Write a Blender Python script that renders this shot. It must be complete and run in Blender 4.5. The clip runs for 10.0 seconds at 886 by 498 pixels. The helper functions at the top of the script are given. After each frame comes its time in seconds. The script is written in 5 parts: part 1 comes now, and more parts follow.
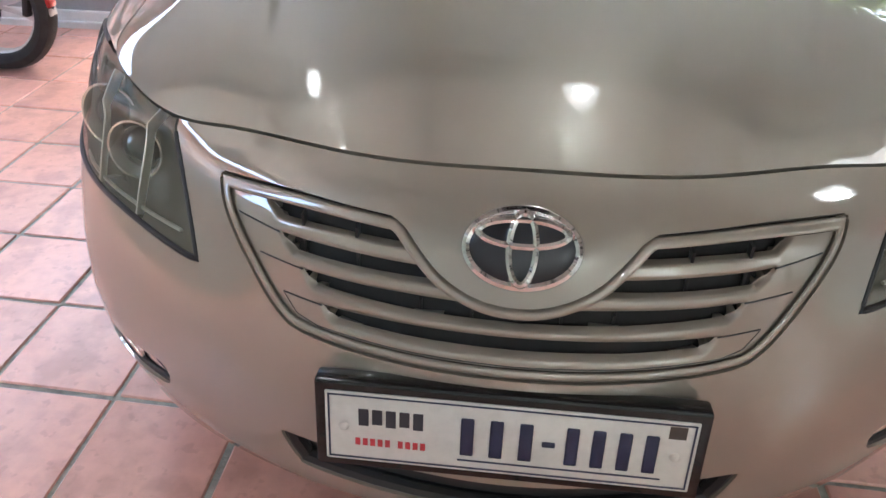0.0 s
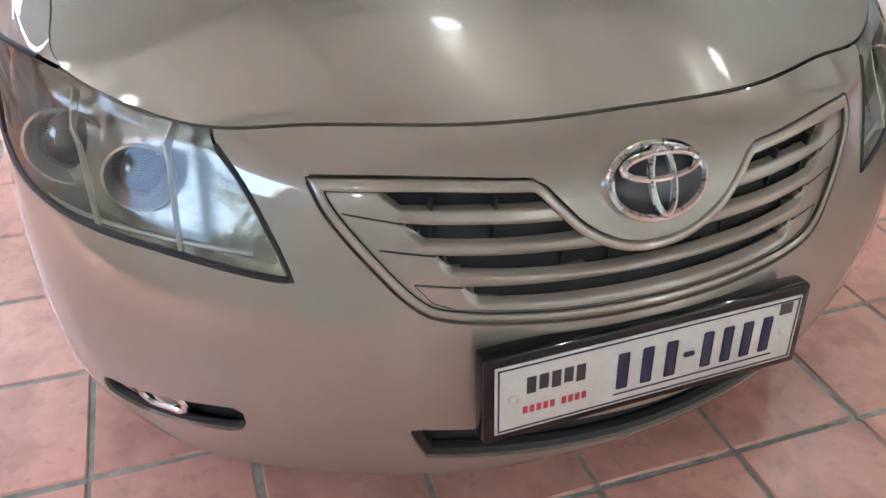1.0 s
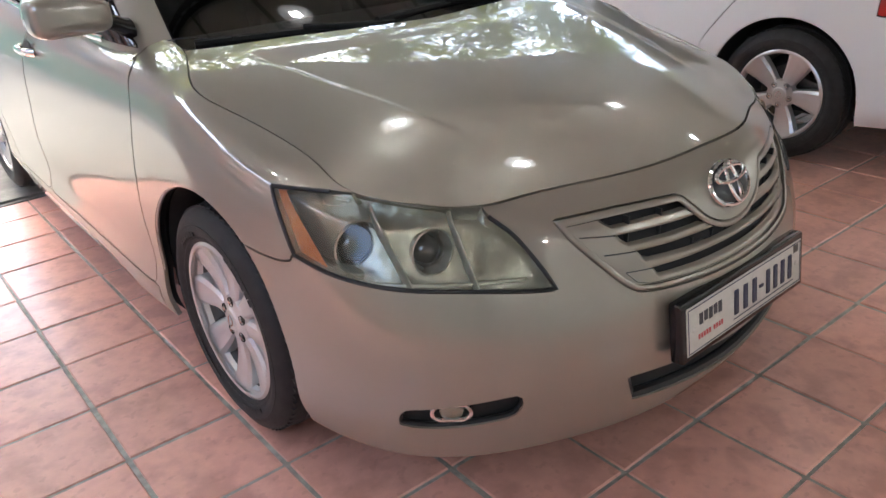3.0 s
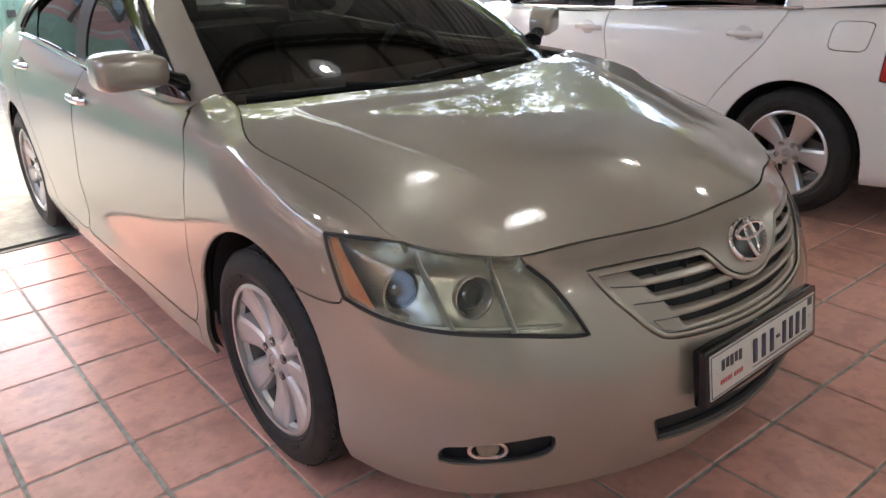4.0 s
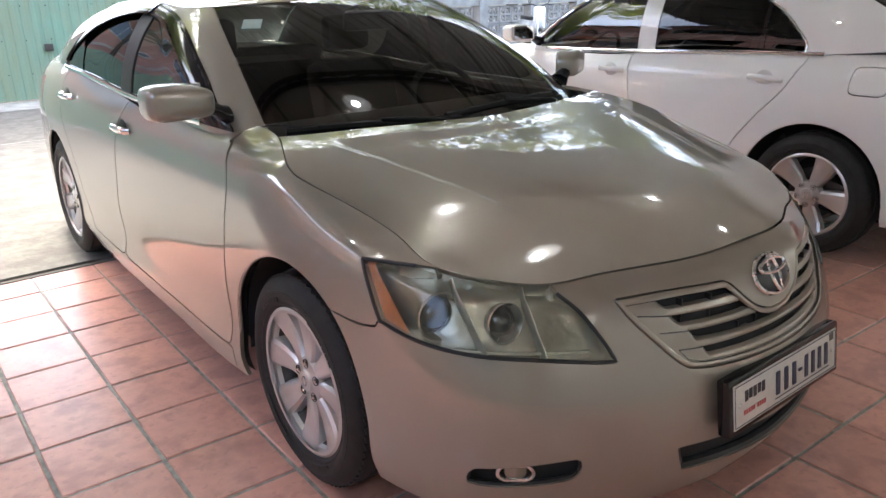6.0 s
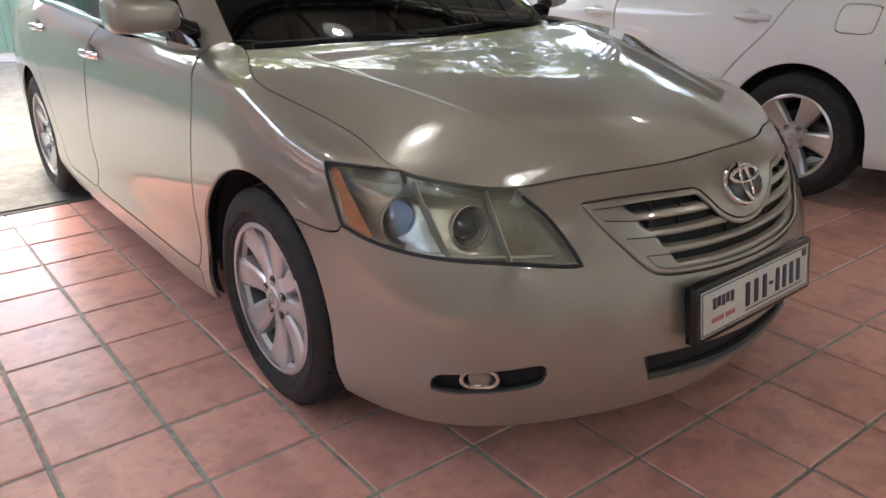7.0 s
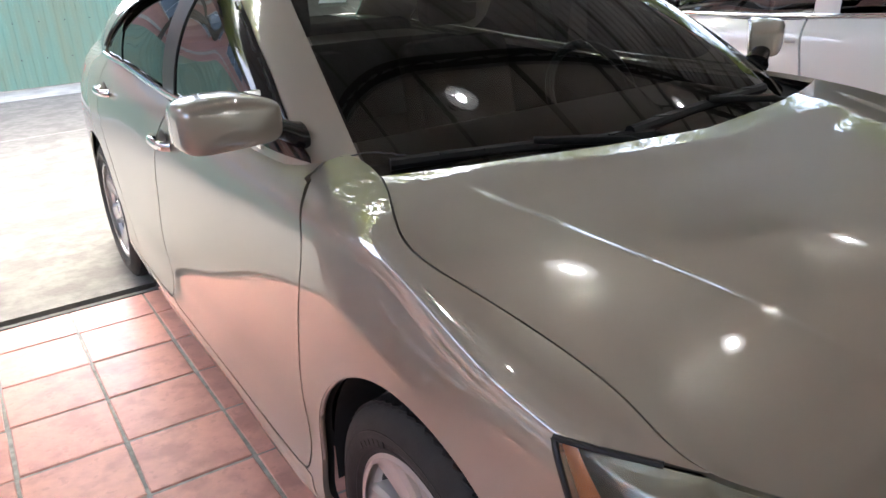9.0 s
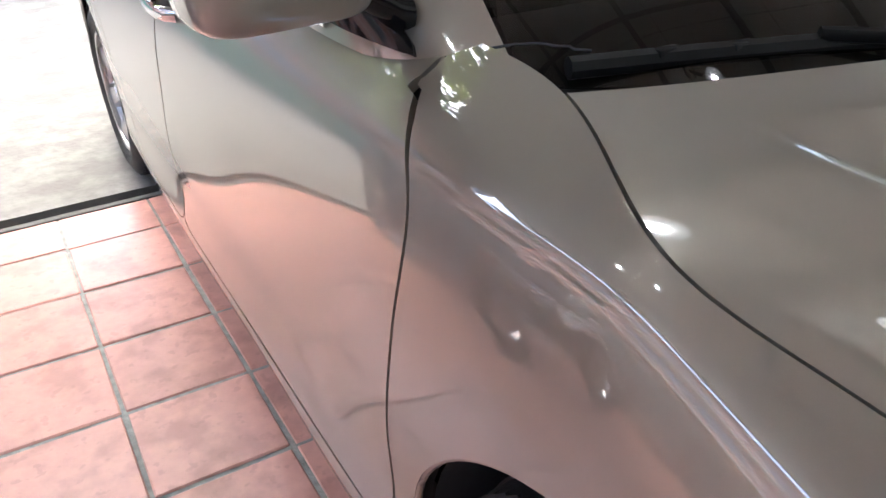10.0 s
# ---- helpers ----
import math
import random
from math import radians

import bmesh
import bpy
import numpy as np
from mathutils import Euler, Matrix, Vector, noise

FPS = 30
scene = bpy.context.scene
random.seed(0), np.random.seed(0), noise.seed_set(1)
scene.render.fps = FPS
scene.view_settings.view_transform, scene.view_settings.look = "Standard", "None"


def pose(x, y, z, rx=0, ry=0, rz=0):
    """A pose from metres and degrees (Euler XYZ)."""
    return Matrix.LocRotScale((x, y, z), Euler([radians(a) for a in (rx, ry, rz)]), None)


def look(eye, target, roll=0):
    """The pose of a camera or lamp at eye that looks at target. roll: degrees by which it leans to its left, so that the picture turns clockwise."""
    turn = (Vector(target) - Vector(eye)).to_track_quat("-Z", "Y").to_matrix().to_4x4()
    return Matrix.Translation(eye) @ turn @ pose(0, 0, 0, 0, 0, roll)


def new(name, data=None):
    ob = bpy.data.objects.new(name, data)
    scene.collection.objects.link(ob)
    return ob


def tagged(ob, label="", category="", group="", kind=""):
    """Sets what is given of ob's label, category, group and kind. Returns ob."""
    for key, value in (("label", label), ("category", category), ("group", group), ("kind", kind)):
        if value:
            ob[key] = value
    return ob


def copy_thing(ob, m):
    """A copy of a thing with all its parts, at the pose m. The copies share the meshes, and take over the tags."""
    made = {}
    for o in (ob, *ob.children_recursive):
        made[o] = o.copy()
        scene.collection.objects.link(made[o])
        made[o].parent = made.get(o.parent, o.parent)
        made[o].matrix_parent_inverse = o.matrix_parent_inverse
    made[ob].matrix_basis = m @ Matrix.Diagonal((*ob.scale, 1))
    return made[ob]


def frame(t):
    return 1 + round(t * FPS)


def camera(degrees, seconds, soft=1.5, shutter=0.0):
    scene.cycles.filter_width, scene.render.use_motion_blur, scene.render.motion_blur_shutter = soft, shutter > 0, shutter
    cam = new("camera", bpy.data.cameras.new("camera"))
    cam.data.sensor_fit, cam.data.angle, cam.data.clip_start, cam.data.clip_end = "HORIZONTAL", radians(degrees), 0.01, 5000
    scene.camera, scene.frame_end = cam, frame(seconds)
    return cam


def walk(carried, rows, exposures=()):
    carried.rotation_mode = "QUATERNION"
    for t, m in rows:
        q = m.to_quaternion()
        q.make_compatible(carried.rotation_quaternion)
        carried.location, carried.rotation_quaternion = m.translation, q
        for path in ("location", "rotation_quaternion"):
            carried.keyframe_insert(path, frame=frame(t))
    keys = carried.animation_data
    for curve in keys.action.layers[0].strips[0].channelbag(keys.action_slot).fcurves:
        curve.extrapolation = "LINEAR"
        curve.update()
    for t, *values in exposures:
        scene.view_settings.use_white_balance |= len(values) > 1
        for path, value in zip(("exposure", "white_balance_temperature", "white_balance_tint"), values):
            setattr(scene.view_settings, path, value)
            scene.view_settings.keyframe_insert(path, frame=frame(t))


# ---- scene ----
cam = camera(61.6, 10.0)
PATH = [
    (0, (-0.024, -0.717, 1.237), (-0.185, 0.952, 0.147), 1.3),
    (0.5, (-0.3, -0.687, 1.235), (-0.104, 0.892, 0.023), 2.8),
    (1, (-0.561, -0.623, 1.23), (-0.005, 0.89, 0.047), 1.4),
    (1.5, (-0.864, -0.607, 1.256), (-0.012, 0.834, 0.161), -0.7),
    (2, (-1.138, -0.653, 1.287), (-0.121, 0.722, 0.25), -1.0),
    (2.5, (-1.313, -0.677, 1.336), (-0.22, 0.709, 0.396), -2.7),
    (2.7, (-1.402, -0.704, 1.349), (-0.289, 0.684, 0.435), -3.2),
    (4, (-1.65, -0.757, 1.424), (-0.485, 0.678, 0.66), -2.0),
    (4.5, (-1.654, -0.767, 1.441), (-0.49, 0.698, 0.734), -1.4),
    (5, (-1.68, -0.755, 1.456), (-0.526, 0.74, 0.798), -1.2),
    (6.3, (-1.737, -0.811, 1.398), (-0.579, 0.672, 0.718), -1.0),
    (6.5, (-1.723, -0.825, 1.337), (-0.569, 0.655, 0.646), -0.7),
    (7, (-1.692, -0.845, 1.271), (-0.54, 0.609, 0.524), -0.6),
    (7.5, (-1.616, -0.786, 1.265), (-0.49, 0.668, 0.48), -0.7),
    (8, (-1.475, -0.565, 1.321), (-0.414, 0.926, 0.516), -1.8),
    (8.5, (-1.418, -0.276, 1.367), (-0.404, 1.255, 0.573), -2.6),
    (9, (-1.383, 0.066, 1.402), (-0.392, 1.635, 0.657), -3.1),
    (9.5, (-1.263, 0.403, 1.351), (-0.344, 1.974, 0.523), -2.3),
    (10, (-1.219, 0.747, 1.257), (-0.341, 2.22, 0.229), -1.1),
]
walk(cam, [(t, look(eye, target, roll)) for t, eye, target, roll in PATH], [(0.0, 4.40, 5850, 3), (0.6, 4.61, 5850, 3), (1.0, 4.54, 5800, 3), (1.7, 4.40, 5850, 3), (2.7, 4.13, 6000, 4), (4.0, 3.88, 6300, 6), (5.0, 3.80, 6100, 6), (7.2, 3.68, 6350, 6), (8.0, 3.94, 6200, 6), (8.7, 3.78, 6100, 6), (9.5, 3.86, 6000, 6), (10.0, 3.81, 5850, 6)])

# ---- world, sun and lamps ----
world = bpy.data.worlds.new("sky")
scene.world = world
world.use_nodes = True
wn = world.node_tree.nodes
sky = wn.new("ShaderNodeTexSky")
sky.sky_type = "NISHITA"
sky.sun_disc = False
sky.sun_elevation = radians(67)
sky.sun_rotation = radians(8)
sky.air_density, sky.dust_density = 0.8, 6.0
wn["Background"].inputs["Strength"].default_value = 0.135
world.node_tree.links.new(sky.outputs[0], wn["Background"].inputs[0])

sun = new("sun", bpy.data.lights.new("sun", "SUN"))
sun.data.energy = 0.30
sun.data.angle = radians(1.0)
sun.data.color = (1.0, 0.95, 0.88)
sun.matrix_world = look((1.0, 7.0, 18.0), (0.0, 0.0, 0.0))


# ---- materials ----
def material(name, color, rough=0.5, metal=0.0, coat=0.0, grain=0.0, grain_scale=40.0, stain=0.0, stain_scale=3.0,
             bump=0.0, bump_scale=60.0, spec=0.5, other=None, random_tint=0.0, stretch=(1, 1, 1), edge=(0.38, 0.68), laid=False, spots=0.0):
    """A principled surface whose colour varies at two scales and whose relief is fine noise, in object metres."""
    mat = bpy.data.materials.new(name)
    mat.use_nodes = True
    nodes, links = mat.node_tree.nodes, mat.node_tree.links
    shader = nodes["Principled BSDF"]
    shader.inputs["Roughness"].default_value = rough
    shader.inputs["Metallic"].default_value = metal
    shader.inputs["Coat Weight"].default_value = coat
    shader.inputs["Coat Roughness"].default_value = 0.02
    shader.inputs["Specular IOR Level"].default_value = spec
    shader.inputs["Base Color"].default_value = (*color, 1)
    coords = nodes.new("ShaderNodeTexCoord")
    place = nodes.new("ShaderNodeMapping")
    place.inputs["Scale"].default_value = stretch
    where = nodes.new("ShaderNodeNewGeometry").outputs["Position"] if laid else coords.outputs["Object"]
    links.new(where, place.inputs[0])
    out = None
    if grain or stain or random_tint or spots:
        rgb = nodes.new("ShaderNodeRGB")
        rgb.outputs[0].default_value = (*color, 1)
        out = rgb.outputs[0]
        second = other or tuple(c * 0.35 for c in color)
        for amount, scale, detail, span in ((grain, grain_scale, 6.0, (0.38, 0.68)), (stain, stain_scale, 4.0, edge), (spots, stain_scale * 3.7, 2.0, (0.60, 0.66))):
            if not amount:
                continue
            tex = nodes.new("ShaderNodeTexNoise")
            tex.inputs["Scale"].default_value = scale
            tex.inputs["Detail"].default_value = detail
            links.new(place.outputs[0], tex.inputs["Vector"])
            ramp = nodes.new("ShaderNodeMapRange")
            ramp.inputs["From Min"].default_value, ramp.inputs["From Max"].default_value = span
            ramp.inputs["To Max"].default_value = amount
            links.new(tex.outputs["Fac"], ramp.inputs["Value"])
            mix = nodes.new("ShaderNodeMix")
            mix.data_type = "RGBA"
            links.new(ramp.outputs[0], mix.inputs["Factor"])
            links.new(out, mix.inputs["A"])
            mix.inputs["B"].default_value = (*second, 1)
            out = mix.outputs["Result"]
        if random_tint:
            info = nodes.new("ShaderNodeObjectInfo")
            span = nodes.new("ShaderNodeMapRange")
            span.inputs["To Min"].default_value, span.inputs["To Max"].default_value = 1 - random_tint, 1 + random_tint
            links.new(info.outputs["Random"], span.inputs["Value"])
            hsv = nodes.new("ShaderNodeHueSaturation")
            links.new(span.outputs[0], hsv.inputs["Value"])
            links.new(out, hsv.inputs["Color"])
            out = hsv.outputs[0]
        links.new(out, shader.inputs["Base Color"])
    if bump:
        tex = nodes.new("ShaderNodeTexNoise")
        tex.inputs["Scale"].default_value = bump_scale
        tex.inputs["Detail"].default_value = 5.0
        links.new(place.outputs[0], tex.inputs["Vector"])
        node = nodes.new("ShaderNodeBump")
        node.inputs["Strength"].default_value = bump
        node.inputs["Distance"].default_value = 0.01
        links.new(tex.outputs["Fac"], node.inputs["Height"])
        links.new(node.outputs[0], shader.inputs["Normal"])
    return mat


def glass(name, tint, rough=0.0, ior=1.5, haze=0.0):
    """A tinted pane: it lets light through in its own colour and mirrors by Fresnel."""
    mat = bpy.data.materials.new(name)
    mat.use_nodes = True
    nodes, links = mat.node_tree.nodes, mat.node_tree.links
    nodes.remove(nodes["Principled BSDF"])
    clear = nodes.new("ShaderNodeBsdfTransparent")
    clear.inputs[0].default_value = (*tint, 1)
    gloss = nodes.new("ShaderNodeBsdfGlossy")
    gloss.inputs["Roughness"].default_value = rough
    fres = nodes.new("ShaderNodeFresnel")
    fres.inputs[0].default_value = ior
    mix = nodes.new("ShaderNodeMixShader")
    links.new(fres.outputs[0], mix.inputs[0])
    through_it = clear.outputs[0]
    if haze:
        dull = nodes.new("ShaderNodeBsdfDiffuse")
        dull.inputs[0].default_value = (0.74, 0.71, 0.62, 1)
        part_dull = nodes.new("ShaderNodeMixShader")
        part_dull.inputs[0].default_value = haze
        links.new(clear.outputs[0], part_dull.inputs[1])
        links.new(dull.outputs[0], part_dull.inputs[2])
        through_it = part_dull.outputs[0]
    links.new(through_it, mix.inputs[1])
    links.new(gloss.outputs[0], mix.inputs[2])
    links.new(mix.outputs[0], nodes["Material Output"].inputs[0])
    return mat


def glow(name, color, strength):
    mat = bpy.data.materials.new(name)
    mat.use_nodes = True
    shader = mat.node_tree.nodes["Principled BSDF"]
    shader.inputs["Base Color"].default_value = (*color, 1)
    shader.inputs["Emission Color"].default_value = (*color, 1)
    shader.inputs["Emission Strength"].default_value = strength
    return mat


def car_paint(name, color, metal, rough):
    """Metallic base with fine flake under a clear coat."""
    mat = material(name, color, rough=rough, metal=metal, coat=1.0, grain=0.10, grain_scale=900.0, stain=0.05, stain_scale=2.0,
                   other=tuple(c * 0.75 for c in color))
    mat.node_tree.nodes["Principled BSDF"].inputs["Coat IOR"].default_value = 2.3 if metal else 1.5
    return mat


M_PAINT = car_paint("champagne_paint", (0.272, 0.240, 0.192), 0.32, 0.40)
M_WHITE = car_paint("white_paint", (0.85, 0.85, 0.85), 0.0, 0.4)
M_BLACK = material("black_plastic", (0.012, 0.012, 0.013), rough=0.45, grain=0.3, bump=0.1, bump_scale=400)
M_GLOSSBLACK = material("gloss_black", (0.008, 0.008, 0.009), rough=0.08, grain=0.2)
M_DARK = material("dark_cavity", (0.018, 0.018, 0.018), rough=0.9, grain=0.3)
M_RUBBER = material("rubber", (0.022, 0.0215, 0.0215), rough=0.62, spec=0.3, grain=0.5, grain_scale=25, other=(0.038, 0.036, 0.035), bump=0.15, bump_scale=300)
M_WIPER = material("wiper_rubber", (0.006, 0.006, 0.0065), rough=0.5, spec=0.2, grain=0.2)
M_POST = material("satin_post", (0.035, 0.034, 0.033), rough=0.42, grain=0.2, grain_scale=200)
M_RIB = material("lamp_rib", (0.50, 0.49, 0.42), rough=0.3, metal=0.4, grain=0.2, grain_scale=50)
M_CHROME = material("chrome", (0.82, 0.82, 0.83), rough=0.06, metal=1.0, grain=0.05)
M_ALLOY = material("alloy", (0.60, 0.58, 0.57), rough=0.32, metal=0.6, coat=0.6, grain=0.12, grain_scale=8)
M_STEEL = material("dark_steel", (0.12, 0.11, 0.10), rough=0.5, metal=0.8, grain=0.5, grain_scale=20)
M_GLASS = glass("tinted_glass", (0.30, 0.335, 0.325), ior=1.62)
M_SIDEGLASS = glass("side_glass", (0.24, 0.255, 0.255), ior=2.0)
M_REARGLASS = glass("rear_glass", (0.03, 0.033, 0.033), ior=1.6)
M_LENS = glass("headlight_lens", (0.98, 0.96, 0.90), 0.01, 1.5, 0.030)
M_AMBER = material("amber_lens", (0.58, 0.20, 0.07), rough=0.15, coat=1.0, grain=0.3, grain_scale=60)
M_RED = material("red_lens", (0.5, 0.02, 0.02), rough=0.12, coat=1.0, grain=0.2)
M_REFLECTOR = material("reflector", (0.66, 0.64, 0.57), rough=0.18, metal=0.7, grain=0.2, grain_scale=14, bump=0.12, bump_scale=35)
M_HOUSING = material("lamp_housing", (0.37, 0.355, 0.29), rough=0.23, metal=0.65, grain=0.25, grain_scale=12, bump=0.3, bump_scale=32)
M_PLATE = material("plate_white", (0.62, 0.60, 0.55), rough=0.45, coat=0.2, grain=0.12, grain_scale=60, stain=0.1)
M_BLUE = material("plate_blue", (0.022, 0.027, 0.065), rough=0.4, grain=0.2)
M_PRINTRED = material("plate_red", (0.5, 0.04, 0.05), rough=0.4, grain=0.2)
M_PRINTBLACK = material("plate_black", (0.03, 0.03, 0.04), rough=0.4, grain=0.2)
M_EMBLEM = material("emblem_field", (0.006, 0.007, 0.012), rough=0.35, coat=0.15, grain=0.2)
M_SEAT = material("seat_cloth", (0.03, 0.028, 0.026), rough=0.9, grain=0.4, bump=0.2, bump_scale=200)
M_TILE = material("terracotta_tile", (0.65, 0.335, 0.262), rough=0.30, grain=0.22, grain_scale=26, other=(0.36, 0.185, 0.145), stain=0.48, stain_scale=8.0, edge=(0.49, 0.63), spots=0.30,
                  bump=0.05, bump_scale=60, laid=True, random_tint=0.09)
M_GROUT = material("grout", (0.42, 0.41, 0.355), rough=0.95, grain=0.6, grain_scale=30, stain=0.4, bump=0.5, bump_scale=80)
M_CONCRETE = material("concrete", (0.146, 0.136, 0.120), rough=0.9, grain=0.75, grain_scale=15, stain=0.7, stain_scale=4.5, edge=(0.49, 0.60), other=(0.088, 0.081, 0.069), bump=0.4, bump_scale=40)
M_GATE = material("green_gate", (0.20, 0.34, 0.24), rough=0.6, grain=0.35, grain_scale=9, stain=0.35, stain_scale=1.5, other=(0.28, 0.25, 0.13), bump=0.15,
                  bump_scale=20, stretch=(1, 1, 0.18))
M_WALLWHITE = material("white_wall", (0.74, 0.73, 0.71), rough=0.8, grain=0.2, grain_scale=6, stain=0.2, bump=0.2)
M_WALLWEST = material("side_wall", (0.52, 0.56, 0.50), rough=0.85, grain=0.3, grain_scale=4, stain=0.3, stain_scale=1.0, bump=0.2)
# white plaster with its shade put into the colour as mid grey
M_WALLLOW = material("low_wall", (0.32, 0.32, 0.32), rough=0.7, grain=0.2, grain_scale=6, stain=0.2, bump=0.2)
M_WALLGREY = material("weathered_wall", (0.40, 0.38, 0.34), rough=0.9, grain=0.5, grain_scale=5, stain=0.5, stain_scale=1.2, bump=0.3)
M_ROOF = material("roof_sheet", (0.30, 0.302, 0.305), rough=0.8, spec=0.08, grain=0.3, grain_scale=3, stain=0.3, stain_scale=0.6)
M_CEILING = material("ceiling_board", (0.62, 0.605, 0.57), rough=0.8, spec=0.1, grain=0.15, grain_scale=3, stain=0.3, stain_scale=0.7)
M_TRUSS = material("truss_steel", (0.016, 0.017, 0.018), rough=0.8, spec=0.1, grain=0.4)
M_RAFTER = material("rafter_steel", (0.16, 0.158, 0.15), rough=0.7, spec=0.1, grain=0.4)
M_PINK = material("pink_plaster", (0.62, 0.33, 0.26), rough=0.9, grain=0.2, grain_scale=2, stain=0.2, bump=0.1)
M_CREAM = material("cream_plaster", (0.66, 0.60, 0.50), rough=0.9, grain=0.25, grain_scale=2, stain=0.25)
M_ROOFTILE = material("red_roof_tile", (0.36, 0.12, 0.07), rough=0.8, grain=0.4, grain_scale=6, stain=0.3)
M_LEAF = material("leaf", (0.12, 0.15, 0.035), rough=0.45, grain=0.5, grain_scale=2.0, other=(0.17, 0.20, 0.06))
leaf_nodes, leaf_links = M_LEAF.node_tree.nodes, M_LEAF.node_tree.links
leaf_thin = leaf_nodes.new("ShaderNodeBsdfTranslucent")
leaf_thin.inputs[0].default_value = (0.42, 0.47, 0.10, 1)
leaf_mix = leaf_nodes.new("ShaderNodeMixShader")
leaf_mix.inputs[0].default_value = 0.55
leaf_links.new(leaf_nodes["Principled BSDF"].outputs[0], leaf_mix.inputs[1])
leaf_links.new(leaf_thin.outputs[0], leaf_mix.inputs[2])
leaf_links.new(leaf_mix.outputs[0], leaf_nodes["Material Output"].inputs[0])
M_BARK = material("bark", (0.13, 0.10, 0.07), rough=0.9, grain=0.6, grain_scale=12, bump=0.6, bump_scale=30)
M_BRICK = material("brick", (0.42, 0.17, 0.10), rough=0.9, grain=0.4, grain_scale=10, stain=0.3, bump=0.3)
M_GUTTER = material("drain_cement", (0.13, 0.12, 0.11), rough=0.95, grain=0.5, grain_scale=14, stain=0.5, bump=0.5)
# pale so the unseen south wall returns light to the car's front
M_WALLSOUTH = material("bounce_wall", (0.72, 0.72, 0.68), rough=0.85, grain=0.3, grain_scale=4, stain=0.3, stain_scale=1.0, bump=0.2)
M_PAPER = material("sticker", (0.42, 0.52, 0.48), rough=0.6, grain=0.2)
M_BULB = glow("lamp_diffuser", (1.0, 0.98, 0.95), 26.0)
# stronger glow for the unseen fill lamps only
M_BULBFILL = glow("lamp_diffuser_fill", (1.0, 0.98, 0.95), 130.0)
M_FROST = glow("frosted_rim", (1.0, 0.98, 0.96), 0.10)
M_SHADE = material("lamp_shade", (0.75, 0.75, 0.74), rough=0.35, metal=0.3, grain=0.1)


# ---- mesh tools ----
def part(name, bm, mat, parent=None, label="", smooth=True):
    """Links a bmesh as one mesh object, under a thing or a part where one is given."""
    me = bpy.data.meshes.new(name)
    bm.to_mesh(me)
    bm.free()
    if smooth:
        me.shade_smooth()
        me.set_sharp_from_angle(angle=radians(38))
    me.materials.append(mat)
    ob = new(name, me)
    if parent:
        ob.parent = parent
    return tagged(ob, label)


def add_box(bm, lo, hi, bevel=0.0, m=None, segments=2):
    made = bmesh.ops.create_cube(bm, size=1)
    vs = made["verts"]
    lo, hi = Vector(lo), Vector(hi)
    for v in vs:
        v.co = Vector([lo[i] + (v.co[i] + 0.5) * (hi[i] - lo[i]) for i in range(3)])
    if bevel:
        es = list({e for v in vs for e in v.link_edges})
        res = bmesh.ops.bevel(bm, geom=es, offset=bevel, segments=segments, affect="EDGES", profile=0.5)
        vs = list({v for f in res["faces"] for v in f.verts} | {v for v in vs if v.is_valid})
    if m:
        bmesh.ops.transform(bm, matrix=m, verts=vs)
    return vs


def boxes(items, bevel=0.0):
    bm = bmesh.new()
    for lo, hi in items:
        add_box(bm, lo, hi, bevel)
    return bm


def add_rod(bm, a, b, r, n=10, r2=None):
    a, b = Vector(a), Vector(b)
    d = b - a
    made = bmesh.ops.create_cone(bm, cap_ends=True, segments=n, radius1=r, radius2=r if r2 is None else r2, depth=d.length)
    bmesh.ops.transform(bm, matrix=Matrix.Translation((a + b) / 2) @ d.to_track_quat("Z", "Y").to_matrix().to_4x4(), verts=made["verts"])


def rods(items, n=10):
    bm = bmesh.new()
    for a, b, r in items:
        add_rod(bm, a, b, r, n)
    return bm


def revolve(profile, axis="x", n=64):
    """Turns a profile of (along the axis, radius) round the axis."""
    bm = bmesh.new()
    rings = []
    for a, r in profile:
        ring = []
        for i in range(n):
            c, s = math.cos(2 * math.pi * i / n), math.sin(2 * math.pi * i / n)
            ring.append(bm.verts.new((a, r * c, r * s) if axis == "x" else (r * c, a, r * s) if axis == "y" else (r * c, r * s, a)))
        rings.append(ring)
    for p, q in zip(rings, rings[1:]):
        for i in range(n):
            bm.faces.new((p[i], p[(i + 1) % n], q[(i + 1) % n], q[i]))
    bmesh.ops.remove_doubles(bm, verts=bm.verts, dist=1e-6)
    bmesh.ops.recalc_face_normals(bm, faces=bm.faces)
    return bm


def sweep(points, sections, closed=False):
    """Skins sections (lists of 3D vectors, all as long) laid along a way; end caps are filled."""
    bm = bmesh.new()
    rings = [[bm.verts.new(p) for p in sec] for sec in sections]
    k = len(rings[0])
    pairs = list(zip(rings, rings[1:])) + ([(rings[-1], rings[0])] if closed else [])
    for p, q in pairs:
        for i in range(k):
            bm.faces.new((p[i], p[(i + 1) % k], q[(i + 1) % k], q[i]))
    if not closed:
        bm.faces.new(rings[0][::-1])
        bm.faces.new(rings[-1])
    bmesh.ops.recalc_face_normals(bm, faces=bm.faces)
    return bm


